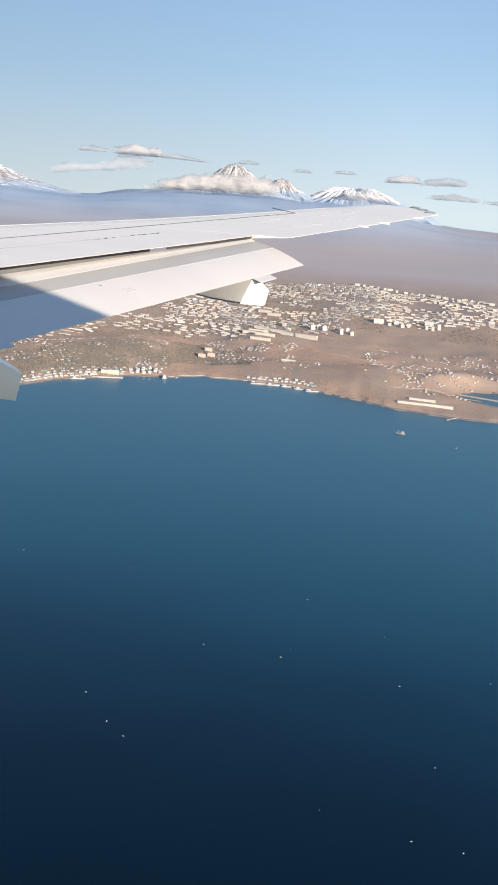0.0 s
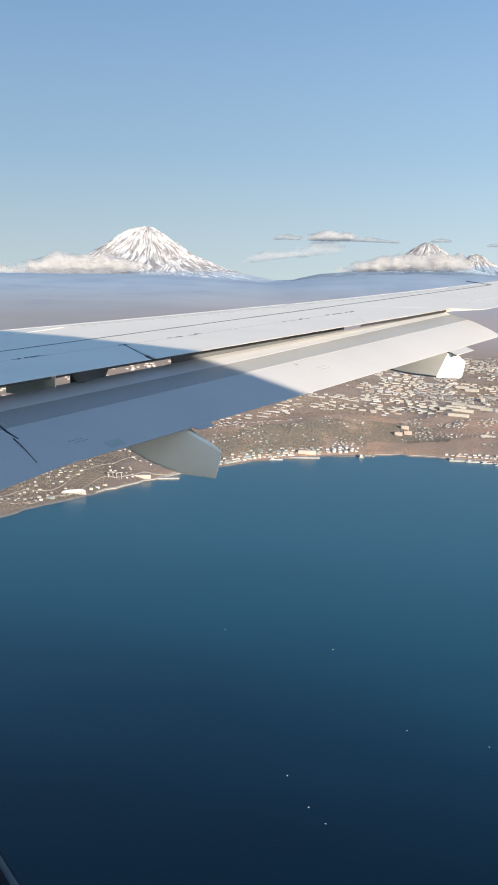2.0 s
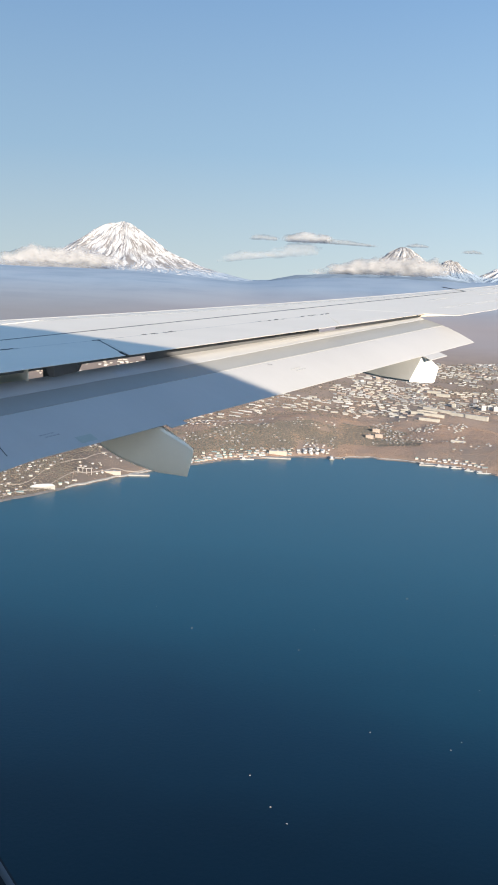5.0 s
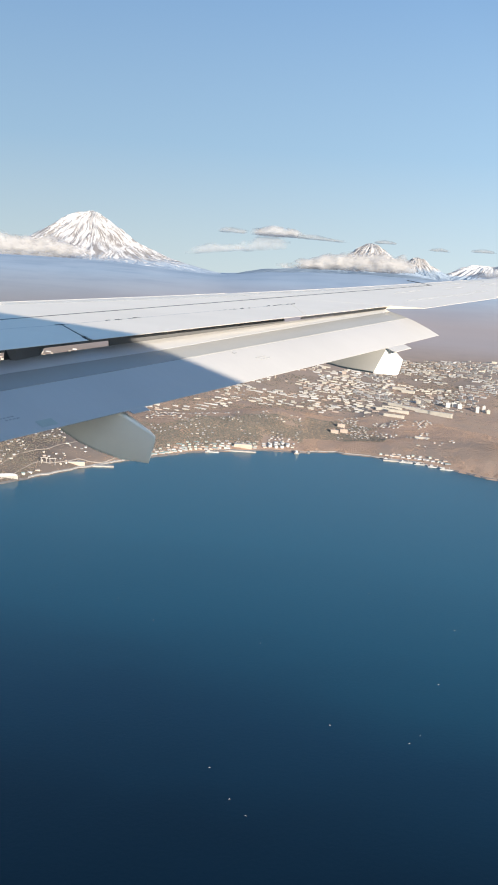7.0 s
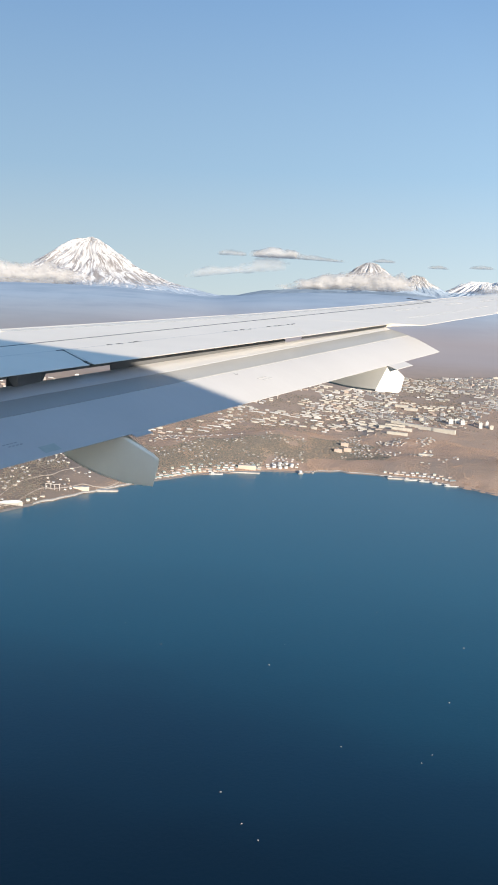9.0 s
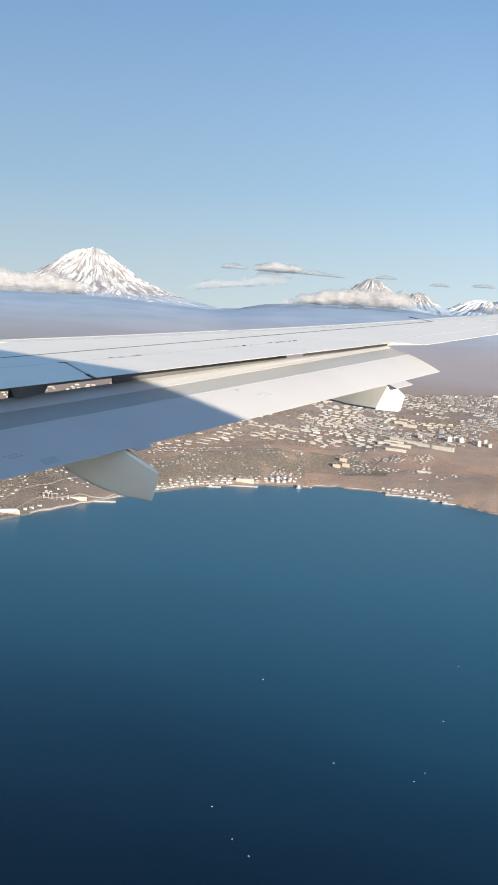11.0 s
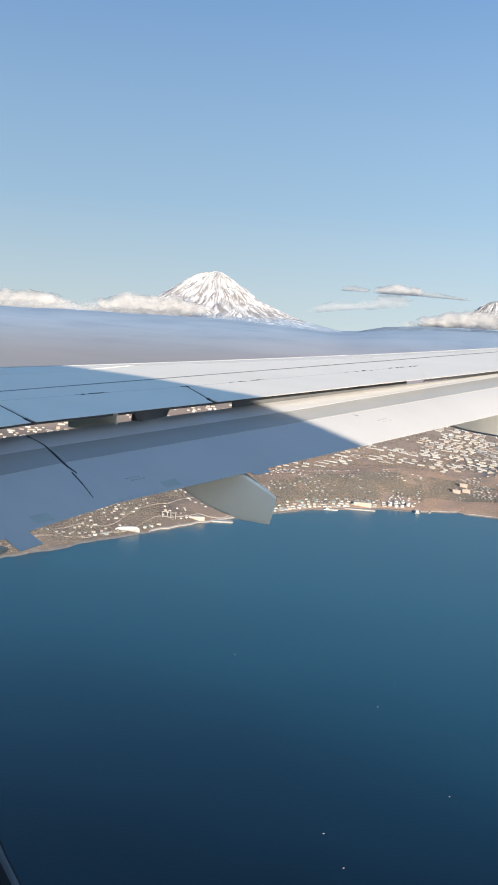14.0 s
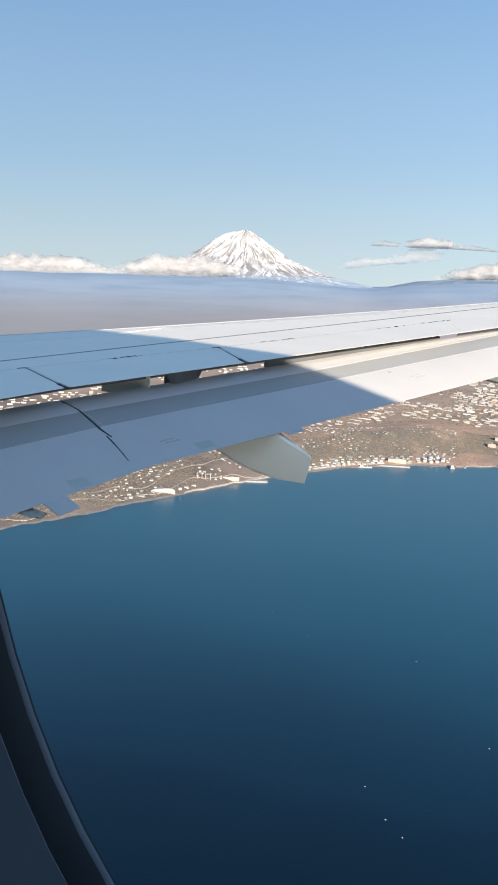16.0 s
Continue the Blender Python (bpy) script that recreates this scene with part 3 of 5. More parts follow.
def oval(f0, z0, a, b, power, n=64):
    pts = []
    for i in range(n):
        w = 2 * math.pi * i / n
        c, s = math.cos(w), math.sin(w)
        pts.append((f0 + a * math.copysign(abs(c) ** (2 / power), c), z0 + b * math.copysign(abs(s) ** (2 / power), s)))
    return pts


WIN = (0.06, 0.03, 0.165, 0.208, 2.5)


def frame_ring(name, grow0, r0, grow1, r1, thick, material, label):
    a = oval(WIN[0], WIN[1], WIN[2] + grow0, WIN[3] + grow0, WIN[4])
    b = oval(WIN[0], WIN[1], WIN[2] + grow1, WIN[3] + grow1, WIN[4])
    rings = [[(r0, f, z) for f, z in a], [(r1, f, z) for f, z in b], [(r1 + thick, f, z) for f, z in b], [(r0 + thick, f, z) for f, z in a]]
    rings.append(rings[0])
    bm = loft(rings, True, False)
    bmesh.ops.remove_doubles(bm, verts=bm.verts, dist=1e-5)
    bmesh.ops.recalc_face_normals(bm, faces=bm.faces)
    return smooth(part(name, bm, material, fuselage, label), 40)


frame_ring("window_rim", 0.0, 0.1500, 0.0004, 0.1493, 0.001, RIM, "thin pale window rim")
frame_ring("window_seal", 0.0004, 0.1489, 0.0035, 0.1420, 0.003, BLACK_SEAL, "black rubber window seal")
frame_ring("window_reveal", 0.0035, 0.1418, 0.050, 0.085, 0.006, LINING, "grey moulded window reveal")
frame_ring("cabin_lining", 0.050, 0.084, 0.90, 0.02, 0.012, LINING, "grey cabin wall lining")


# ---- sea and land ----
def polar(az, d):
    return d * math.sin(radians(az)), d * math.cos(radians(az))


def build_sea():
    bm = bmesh.new()
    rings = []
    for d in (60, 200, 400, 700, 1100, 1800, 3000, 4900):
        rings.append([bm.verts.new((d * math.cos(2 * math.pi * i / 96), d * math.sin(2 * math.pi * i / 96), 0)) for i in range(96)])
    bm.faces.new(rings[0])
    for a, b in zip(rings, rings[1:]):
        for i in range(96):
            bm.faces.new((a[i], b[i], b[(i + 1) % 96], a[(i + 1) % 96]))
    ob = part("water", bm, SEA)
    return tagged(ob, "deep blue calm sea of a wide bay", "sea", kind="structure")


build_sea()

SHORE = [(-50, 420), (-30, 478), (-24, 500), (-19, 530), (-12, 591), (-8, 640), (-4, 680), (-1, 701), (5, 722), (9, 712), (12, 690), (16.6, 655), (22, 642), (26, 660), (40, 760), (50, 800)]
RIDGE = [(-50, 0.05), (-26, 0.08), (-16, 0.12), (-11, 0.12), (-8, 0.06), (-5, -0.2), (-2.2, -0.33), (-0.3, 0.02), (2.5, 0.16), (6, 0.25), (9, 0.15), (13, 0.25), (15.5, -0.29), (17.4, -0.72), (21.3, -1.18), (30, -1.35), (50, -1.35)]
HILLS = [  # azimuth, distance, widths, height
    (-3.5, 765, 4.5, 55, 6), (0.6, 825, 2.4, 55, 7), (11, 800, 4.0, 120, 8), (8, 900, 3.0, 70, 4), (-13, 640, 3.5, 60, 7), (-17, 760, 6, 170, 8),
    (-20, 540, 1.2, 20, 8), (15.5, 740, 2.5, 60, 9), (20, 760, 2.0, 50, 8), (14, 1120, 3, 130, 4), (21, 1150, 3, 150, 6), (-6, 1150, 8, 240, 8)]


def shore(az):
    x, y = az * 0.5, az * 1.7
    return curve_at(SHORE, az) + 5 * noise.noise((x, 0.3, 0)) + 2.2 * noise.noise((y, 7.1, 0))


def ground(az, d):
    s = shore(az)
    inland = d - s
    inlet = ((az - 23.4) / 3.4) ** 2 + ((d - 732) / 30.0) ** 2
    if inlet < 1:
        inland = min(inland, -8 * (1 - inlet))
    if inland < 0:
        return max(-3.0, inland * 0.15)
    z = 0.5 + 1.9 * (1 - math.exp(-inland / 5.0)) * (0.6 + 0.5 * noise.noise((az * 0.9, 2.2, 0)) * math.exp(-inland / 14.0)) + inland * 0.012 + max(d - 960, 0) * 0.05
    k = 1 - math.exp(-inland / 28.0)
    if inlet < 2.6:  # flat banks round the inlet
        k *= (inlet - 1) / 1.6
        z = lerp(0.6, z, (inlet - 1) / 1.6)
    for a, dd, wa, wd, h in HILLS:
        q = ((az - a) / wa) ** 2 + ((d - dd) / wd) ** 2
        if q < 9:
            z += k * h * math.exp(-q)
    x, y = polar(az, d)
    z += k * ((3.6 if d < 900 else max(0.3, 3.6 - (d - 900) / 50)) * noise.fractal((x / 120, y / 120, 0.5), 0.9, 2.1, 4) + 1.2 * min(1.0, 900 / d) ** 4 * noise.noise((x / 22, y / 22, 3.3)))
    far = min(max((d - 1500) / 1800, 0), 1)
    far = far * far * (3 - 2 * far)
    rise = EYE_Z + 3300 * math.tan(radians(sum(curve_at(RIDGE, az + q) for q in (-1.2, -0.6, 0, 0.6, 1.2)) / 5))
    z = lerp(z, rise + 3 * noise.noise((az * 0.5, d / 500, 1)) + 0.7 * noise.fractal((az * 1.3, d / 300, 4), 0.9, 2.1, 4), far)
    return max(z, 0.3)


def build_land():
    azs = steps(-34, 32, 420)
    ds = [430 * (4850 / 430) ** (i / 230) for i in range(231)]
    verts = [(*polar(a, d), ground(a, d)) for d in ds for a in azs]
    n = len(azs)
    faces = [(i * n + j, i * n + j + 1, (i + 1) * n + j + 1, (i + 1) * n + j) for i in range(len(ds) - 1) for j in range(n - 1)]
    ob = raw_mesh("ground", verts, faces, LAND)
    ob.data.polygons.foreach_set("use_smooth", [True] * len(ob.data.polygons))
    return tagged(ob, "brown autumn land with wooded hills behind the shore", "land", kind="structure")


build_land()


def build_mountain(name, az, d, height, profile, seed, material, label, squash=1.0, shoulder=0.0, relief=1.0):
    """A cone with radial ribs; profile gives how far the slope has dropped at each distance from the axis."""
    cx, cy = polar(az, d)
    rmax = profile[-1][0]
    nr, na = 100, 420
    verts, faces = [(0, 0, height)], []
    for i in range(1, nr + 1):
        rr = rmax * (i / nr) ** 1.5
        for j in range(na):
            w = 2 * math.pi * j / na
            c, s = math.cos(w), math.sin(w)
            rib = noise.fractal((c * 3.2, s * 3.2, seed + rr / 900), 0.8, 2.2, 5)
            bend = 0.10 * noise.noise((c * 2, s * 2, seed + rr / 70))
            cb, sb = math.cos(w + bend), math.sin(w + bend)
            fine = 0.5 - 2.2 * abs(noise.noise((cb * 7.5, sb * 7.5, seed + 5 + rr / 190))) - 1.1 * abs(noise.noise((cb * 17, sb * 17, seed + 9 + rr / 90)))
            amp = min(rr / 120, 1) * max(0, 1 - rr / rmax)
            drop = curve_at(profile, rr * (1 + 0.10 * relief * rib) - shoulder * max(0, -c) * min(1, rr / 95))
            verts.append((rr * c, rr * s * squash, height - drop + relief * amp * (14 * rib + 11 * fine) + (4 * noise.noise((rr / 22 * c, rr / 22 * s, seed)) if 12 < rr < 110 else 0)))
    for j in range(na):
        faces.append((0, 1 + j, 1 + (j + 1) % na))
    for i in range(nr - 1):
        for j in range(na):
            a, b = 1 + i * na + j, 1 + i * na + (j + 1) % na
            faces.append((a, a + na, b + na, b))
    ob = raw_mesh(name, verts, faces, material)
    ob.location = (cx, cy, 0)
    ob.data.polygons.foreach_set("use_smooth", [True] * len(ob.data.polygons))
    return tagged(ob, label, "mountain", kind="structure")


# lower slopes in blue-grey: distance haze put into the base colour
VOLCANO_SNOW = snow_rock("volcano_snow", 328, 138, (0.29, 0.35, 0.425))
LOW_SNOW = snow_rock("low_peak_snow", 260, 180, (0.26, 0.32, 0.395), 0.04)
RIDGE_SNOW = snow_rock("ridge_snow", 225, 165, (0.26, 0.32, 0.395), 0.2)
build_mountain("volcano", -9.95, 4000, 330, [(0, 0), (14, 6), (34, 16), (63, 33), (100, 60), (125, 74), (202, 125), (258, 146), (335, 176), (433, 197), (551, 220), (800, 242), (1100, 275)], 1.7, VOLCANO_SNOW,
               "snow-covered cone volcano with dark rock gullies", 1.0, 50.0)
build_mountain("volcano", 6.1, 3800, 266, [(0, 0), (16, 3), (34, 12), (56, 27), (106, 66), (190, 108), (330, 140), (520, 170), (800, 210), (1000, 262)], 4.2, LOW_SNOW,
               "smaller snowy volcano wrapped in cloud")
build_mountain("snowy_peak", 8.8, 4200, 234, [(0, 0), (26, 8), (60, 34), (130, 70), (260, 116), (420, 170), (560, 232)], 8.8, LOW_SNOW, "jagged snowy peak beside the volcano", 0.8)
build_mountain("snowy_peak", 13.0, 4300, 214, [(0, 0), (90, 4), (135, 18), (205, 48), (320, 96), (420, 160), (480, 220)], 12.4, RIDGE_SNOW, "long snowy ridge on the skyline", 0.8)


# blue-grey of distance haze painted over the whole foothill
FOOTHILL = Mat("foothill_haze", 0.95)
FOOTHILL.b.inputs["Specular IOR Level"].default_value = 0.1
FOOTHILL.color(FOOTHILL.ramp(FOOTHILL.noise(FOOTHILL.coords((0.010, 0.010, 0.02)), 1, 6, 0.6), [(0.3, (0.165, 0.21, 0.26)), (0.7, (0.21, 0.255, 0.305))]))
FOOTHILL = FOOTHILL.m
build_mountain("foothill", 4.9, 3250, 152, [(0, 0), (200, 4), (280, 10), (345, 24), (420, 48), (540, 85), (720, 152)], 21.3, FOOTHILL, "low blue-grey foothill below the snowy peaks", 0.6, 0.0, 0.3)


# ---- woods, beach and town ----
rng = random.Random(5)
BARK = Mat("bare_woods", 0.95)
BARK.b.inputs["Specular IOR Level"].default_value = 0.1
geo = BARK.node("ShaderNodeNewGeometry")
BARK.color(BARK.ramp(geo.outputs["Random Per Island"], [(0.0, (0.225, 0.166, 0.130)), (0.35, (0.265, 0.187, 0.144)), (0.7, (0.285, 0.20, 0.152)), (1.0, (0.235, 0.178, 0.142))]))
BARK = BARK.m
GREENS = Mat("grey_green_woods", 0.95)
GREENS.b.inputs["Specular IOR Level"].default_value = 0.1
geo = GREENS.node("ShaderNodeNewGeometry")
GREENS.color(GREENS.ramp(geo.outputs["Random Per Island"], [(0.0, (0.108, 0.105, 0.093)), (0.4, (0.138, 0.128, 0.111)), (0.75, (0.172, 0.146, 0.122)), (1.0, (0.20, 0.157, 0.128))]))
GREENS = GREENS.m


def spot(az, d, lift=0.0):
    x, y = polar(az, d)
    return Vector((x, y, ground(az, d) + lift))


def build_woods(name, count, zones, material, label, high, wide, ragged=False):
    """Clumps of bare crowns, each a small uneven lump, far too many to count."""
    verts, faces = [], []
    total = sum(z[4] for z in zones)
    for a0, a1, i0, i1, share in zones:
        for _ in range(int(count * share / total)):
            az = rng.uniform(a0, a1)
            d = shore(az) + rng.uniform(i0, i1)
            thin = noise.noise((az * 0.7, d / 40, 9.1))
            if thin + 0.62 < rng.random() * 0.6 or ground(az, d) < 0.5:
                continue
            if ragged:  # the wood thins out unevenly towards its edges
                inner = min(az - a0, a1 - az, (d - shore(az) - i0 + 12) / 14, (i1 + shore(az) - d) / 14)
                if inner + 2.4 * noise.noise((az * 0.5, d / 28, 3.3)) < 2.2 * rng.random():
                    continue
            p = spot(az, d)
            w, h = rng.uniform(*wide) * max(0.8, d / 720), rng.uniform(*high)
            n0, turn = len(verts), rng.uniform(0, 6.3)
            for k in range(5):
                q = turn + k * 1.2566
                e = rng.uniform(0.7, 1.25) * w
                verts.append((p.x + e * math.cos(q), p.y + e * math.sin(q), p.z + h * rng.uniform(0.25, 0.55)))
            verts.append((p.x + rng.uniform(-0.2, 0.2), p.y, p.z + h))
            verts.append((p.x, p.y, p.z - 0.3))
            for k in range(5):
                a, b = n0 + k, n0 + (k + 1) % 5
                faces.append((a, b, n0 + 5))
                faces.append((b, a, n0 + 6))
    ob = raw_mesh(name, verts, faces, material)
    ob.data.polygons.foreach_set("use_smooth", [True] * len(faces))
    return tagged(ob, label, "woods", kind="stuff")


build_woods("woods", 62000, [(-9, 4, 2.5, 200, 1.2), (3, 15, 2.5, 150, 1.2), (14, 24, 4, 120, 0.6), (-26, -8, 2.5, 160, 0.3), (8, 24, 140, 420, 1.6), (-8, 6, 190, 300, 0.6)], BARK,
            "leafless brown autumn woods on the shore hills", (0.12, 0.3), (0.28, 0.55))
build_woods("evergreen_woods", 58000, [(-28, -11, 2, 120, 1.6), (-7, 3, 12, 105, 2.4), (3, 8, 45, 130, 0.8), (13, 15.5, 330, 430, 0.12), (18.5, 24, 330, 420, 0.15), (-8, 8, 150, 420, 0.7), (7, 13, 260, 600, 0.5)], GREENS, "grey-green woods behind the harbour", (0.28, 0.75), (0.4, 1.0), True)


def build_beach():
    """Pale shingle along the water's edge."""
    verts, faces = [], []
    azs = steps(-33, 31, 560)
    for i, a in enumerate(azs):
        s0 = shore(a)
        wide = 0.3 + 0.7 * abs(noise.noise((a * 0.8, 4.4, 0))) + (0.6 if -20 < a < -7 else 0)
        for d, z in ((s0 - 1.6, 0.02), (s0 - 0.6, 0.45), (s0 + wide, max(ground(a, s0 + wide) + 0.12, 0.5)), (s0 + wide + 0.6, ground(a, s0 + wide + 0.6) - 0.4)):
            verts.append((*polar(a, d), z))
        if i:
            for k in range(3):
                b = i * 4 + k
                faces.append((b - 4, b, b + 1, b - 3))
    return tagged(raw_mesh("beach", verts, faces, SHINGLE), "pale shingle strip along the shore", "beach", kind="structure")


build_beach()


def build_block(name, length, depth, height, wall, roof, label, group):
    """A flat-roofed block: walls with stepped stair bays, a roof slab with a parapet and a lift house."""
    root = thing(name, Matrix(), label, "building", group)
    bm = box(-length / 2, length / 2, -depth / 2, depth / 2, -1.2, height)
    for k in range(max(1, int(length / 3)) if height > 1.9 else 0):  # stair bays
        x = -length / 2 + (k + 0.5) * length / max(1, int(length / 3))
        bay = box(x - 0.5, x + 0.5, -depth / 2 - 0.07, -depth / 2 + 0.05, -1.2, height + 0.12)
        tmp = bpy.data.meshes.new("tmp")
        bay.to_mesh(tmp)
        bay.free()
        bm.from_mesh(tmp)
        bpy.data.meshes.remove(tmp)
    part("wall", bm, wall, root)
    bm = box(-length / 2 - 0.1, length / 2 + 0.1, -depth / 2 - 0.1, depth / 2 + 0.1, height - 0.02, height + 0.12)
    part("roof", bm, roof, root)
    part("lift_house", box(-0.5, 0.5, -0.4, 0.4, height + 0.11, height + 0.2 + 0.1 * height), wall, root)
    return root


def build_house(name, length, depth, height, wall, roof, label, group):
    """A small house with a pitched roof."""
    root = thing(name, Matrix(), label, "house", group)
    part("wall", box(-length / 2, length / 2, -depth / 2, depth / 2, -1.0, height), wall, root)
    e = 0.1
    rings = [[(x, -depth / 2 - e, height - 0.05), (x, 0, height + depth * 0.32), (x, depth / 2 + e, height - 0.05), (x, 0, height + depth * 0.32 - 0.12)] for x in (-length / 2 - e, length / 2 + e)]
    part("roof", loft(rings), roof, root)
    return root


def place(az, d, turn=0.0, lift=0.0):
    p = spot(az, d, lift)
    return Matrix.Translation(p) @ pose(0, 0, 0, 0, 0, -az + turn).to_3x3().to_4x4()


def settle_first(kinds, spots, turn0=0.0, spread=12.0):
    """Stand each built kind on its first spot and copies on the rest."""
    used = set()
    for i, (az, d) in enumerate(spots):
        k = rng.randrange(len(kinds))
        m = place(az, d, turn0 + rng.gauss(0, spread))
        if k not in used:
            kinds[k].matrix_world = m
            used.add(k)
        else:
            copy_thing(kinds[k], m)
    for k, ob in enumerate(kinds):
        if k not in used:
            for o in (*ob.children_recursive, ob):
                bpy.data.objects.remove(o)


W_WHITE, W_CREAM, W_PINK, W_GREY = PALE_WALLS
CITY_EDGE = [(-30, 900), (-8, 830), (-5.8, 836), (-3, 852), (-1, 884), (0.4, 915), (2.0, 910), (2.9, 892), (3.6, 882), (7, 880), (8.2, 930), (11, 955), (12.6, 965), (13.4, 1060), (14.6, 1075), (15.2, 1030), (19, 1025), (20.5, 1050), (30, 1060)]
CITY_END = [(-30, 1090), (-16, 1160), (-8, 1200), (-5, 1080), (-1, 1110), (3, 1190), (8, 1300), (12, 1340), (14, 1350), (18, 1290), (22, 1235), (30, 1180)]


def free(x, y, reach):
    """True where nothing stands within reach; then the spot is taken."""
    cx, cy = int(x // 24), int(y // 24)
    for u in (-1, 0, 1):
        for v in (-1, 0, 1):
            for a, b, r in plots.get((cx + u, cy + v), ()):
                if (x - a) ** 2 + (y - b) ** 2 < (reach + r) ** 2:
                    return False
    plots.setdefault((cx, cy), []).append((x, y, reach))
    return True


plots = {}


def streets(az0, az1, d0, d1, lane, tilt, lengths, fill=0.8, seed=0.0):
    """Plots along slanting street rows inside a stretch of the plan: azimuth, distance, length, turn."""
    out = []
    mid = Vector(polar((az0 + az1) / 2, (d0 + d1) / 2))
    way = radians(tilt - (az0 + az1) / 2)
    u, v = Vector((math.cos(way), math.sin(way))), Vector((-math.sin(way), math.cos(way)))
    half_u, half_v = 260, 420
    row = -half_v
    while row < half_v:
        at = -half_u + rng.uniform(0, 12)
        while at < half_u:
            length = rng.choice(lengths)
            bend = 9 * noise.noise((at / 70, row / 60, seed)) + rng.uniform(-0.8, 0.8)
            p = mid + u * (at + length / 2) + v * (row + bend)
            at += length + rng.uniform(1.0, 4.5)
            az, d = math.degrees(math.atan2(p.x, p.y)), p.length
            if not (az0 < az < az1 and d0 < d < d1) or rng.random() > fill:
                continue
            if d < curve_at(CITY_EDGE, az) + 6 * noise.noise((az * 1.3, 1.1, seed)) or d > curve_at(CITY_END, az) + 25 * noise.noise((az * 0.8, 5.1, seed)):
                continue
            if noise.noise((p.x / 42, p.y / 60, 4.4 + seed)) + 0.5 * noise.noise((p.x / 15, p.y / 22, 9.9 + seed)) < -0.24:  # yards and parks
                continue
            if free(p.x, p.y, length * 0.31):
                out.append((az, d, length, tilt + 24 * noise.noise((p.x / 55, p.y / 70, 7.7)) + rng.gauss(0, 4) + (75 if rng.random() < 0.06 else 0)))
        row += lane * rng.uniform(0.85, 1.2)
    return out


def settle_blocks(kinds, plan):
    """Stand blocks of the nearest built length on their plots."""
    used = set()
    for az, d, length, turn in plan:
        near = [k for k in kinds if abs(k[0] - length) < 0.5] or kinds
        size, ob = near[rng.randrange(len(near))]
        m = place(az, d, turn) @ Matrix.Diagonal((rng.uniform(0.6, 1.05), 1, rng.uniform(0.65, 1.2), 1))
        if ob.name in used:
            copy_thing(ob, m)
        else:
            ob.matrix_world = m
            used.add(ob.name)
    for _, ob in kinds:
        if ob.name not in used:
            for o in (*ob.children_recursive, ob):
                bpy.data.objects.remove(o)


# the stepped chain of long slabs on the rise, and the rows below it
chain = build_block("slab_block", 15, 2.0, 3.0, W_CREAM, ROOF_PALE, "very long cream slab block in a stepped chain", "chain of slab blocks")
chain.matrix_world = place(8.25, 968, -28)
for az, d, turn in ((8.75, 948, -26), (9.3, 934, -24), (9.9, 914, -26), (8.4, 1078, -22), (8.95, 1062, -22)):
    copy_thing(chain, place(az, d, turn))
end_block = build_block("slab_block", 22, 2.2, 3.9, W_CREAM, ROOF_PALE, "long cream slab block with stepped stair bays", "chain of slab blocks")
end_block.matrix_world = place(10.95, 905, -24)
low_slab = build_block("slab_block", 19, 2.0, 2.5, W_CREAM, ROOF_DARK, "long low cream slab block with a dark roof", "rows of slab blocks")
low_slab.matrix_world = place(7.75, 900, -20)
for az, d, turn in ((8.5, 888, -18), (8.1, 914, -18), (8.25, 869, -20)):
    copy_thing(low_slab, place(az, d, turn))
for a, d in ((8.25, 968), (8.75, 948), (9.3, 934), (9.9, 914), (10.6, 908), (11.3, 902), (7.6, 905), (8.1, 914), (8.5, 888), (8.25, 869), (8.4, 1078), (8.95, 1062)):
    free(*polar(a, d), 8)

towers = [build_block("tower_block", l, 3.4, h, w, ROOF_DARK, lab, "tower blocks of the town") for l, h, w, lab in (
    (4.4, 6.2, W_WHITE, "tall white tower block"), (4.8, 5.4, W_CREAM, "tall cream tower block"), (3.6, 3.6, W_WHITE, "white tower block at the town's edge"), (8.0, 2.8, W_CREAM, "broad cream block at the town's edge"), (11.0, 4.8, W_WHITE, "broad white tower slab"))]
tower_plan = [(az, d, l, t) for az, d, l, t in ((11.3, 985, 5, 4), (11.65, 990, 5, 4), (11.98, 983, 5, 4), (13.0, 972, 5, 0), (13.35, 978, 5, 0), (13.62, 972, 5.6, 0), (9.6, 995, 5.6, -20),
              (15.1, 1046, 11, -6), (15.75, 1040, 5.6, -6), (16.15, 1046, 5, 0), (16.5, 1038, 5, 0), (16.85, 1044, 5.6, -8), (17.9, 1040, 5, 0), (18.25, 1036, 5.6, 0), (18.6, 1042, 5, 0), (18.0, 1058, 11, -8))]
for k in range(24):  # the long line of towers along the town's far edge
    az = lerp(13.7, 22.6, k / 23) + rng.uniform(-0.08, 0.08)
    tower_plan.append((az, curve_at(CITY_END, az) - 6 + rng.uniform(-9, 5), rng.choice((4, 4, 8)), rng.uniform(-12, 4)))
for az, d, l, _ in tower_plan:
    free(*polar(az, d), l * 0.6)
settle_blocks([(5.0, towers[0]), (5.6, towers[1]), (4.0, towers[2]), (8.0, towers[3]), (11.0, towers[4])], tower_plan)

brick_block = build_block("brick_block", 6.0, 3.2, 3.2, W_PINK, ROOF_DARK, "salmon brick block with a flat dark roof", "brick blocks on the hill")
brick_block.matrix_world = place(4.85, 794, -10)
for az, d in ((5.4, 802), (5.22, 822)):
    copy_thing(brick_block, place(az, d, -10))
    free(*polar(az, d), 6)

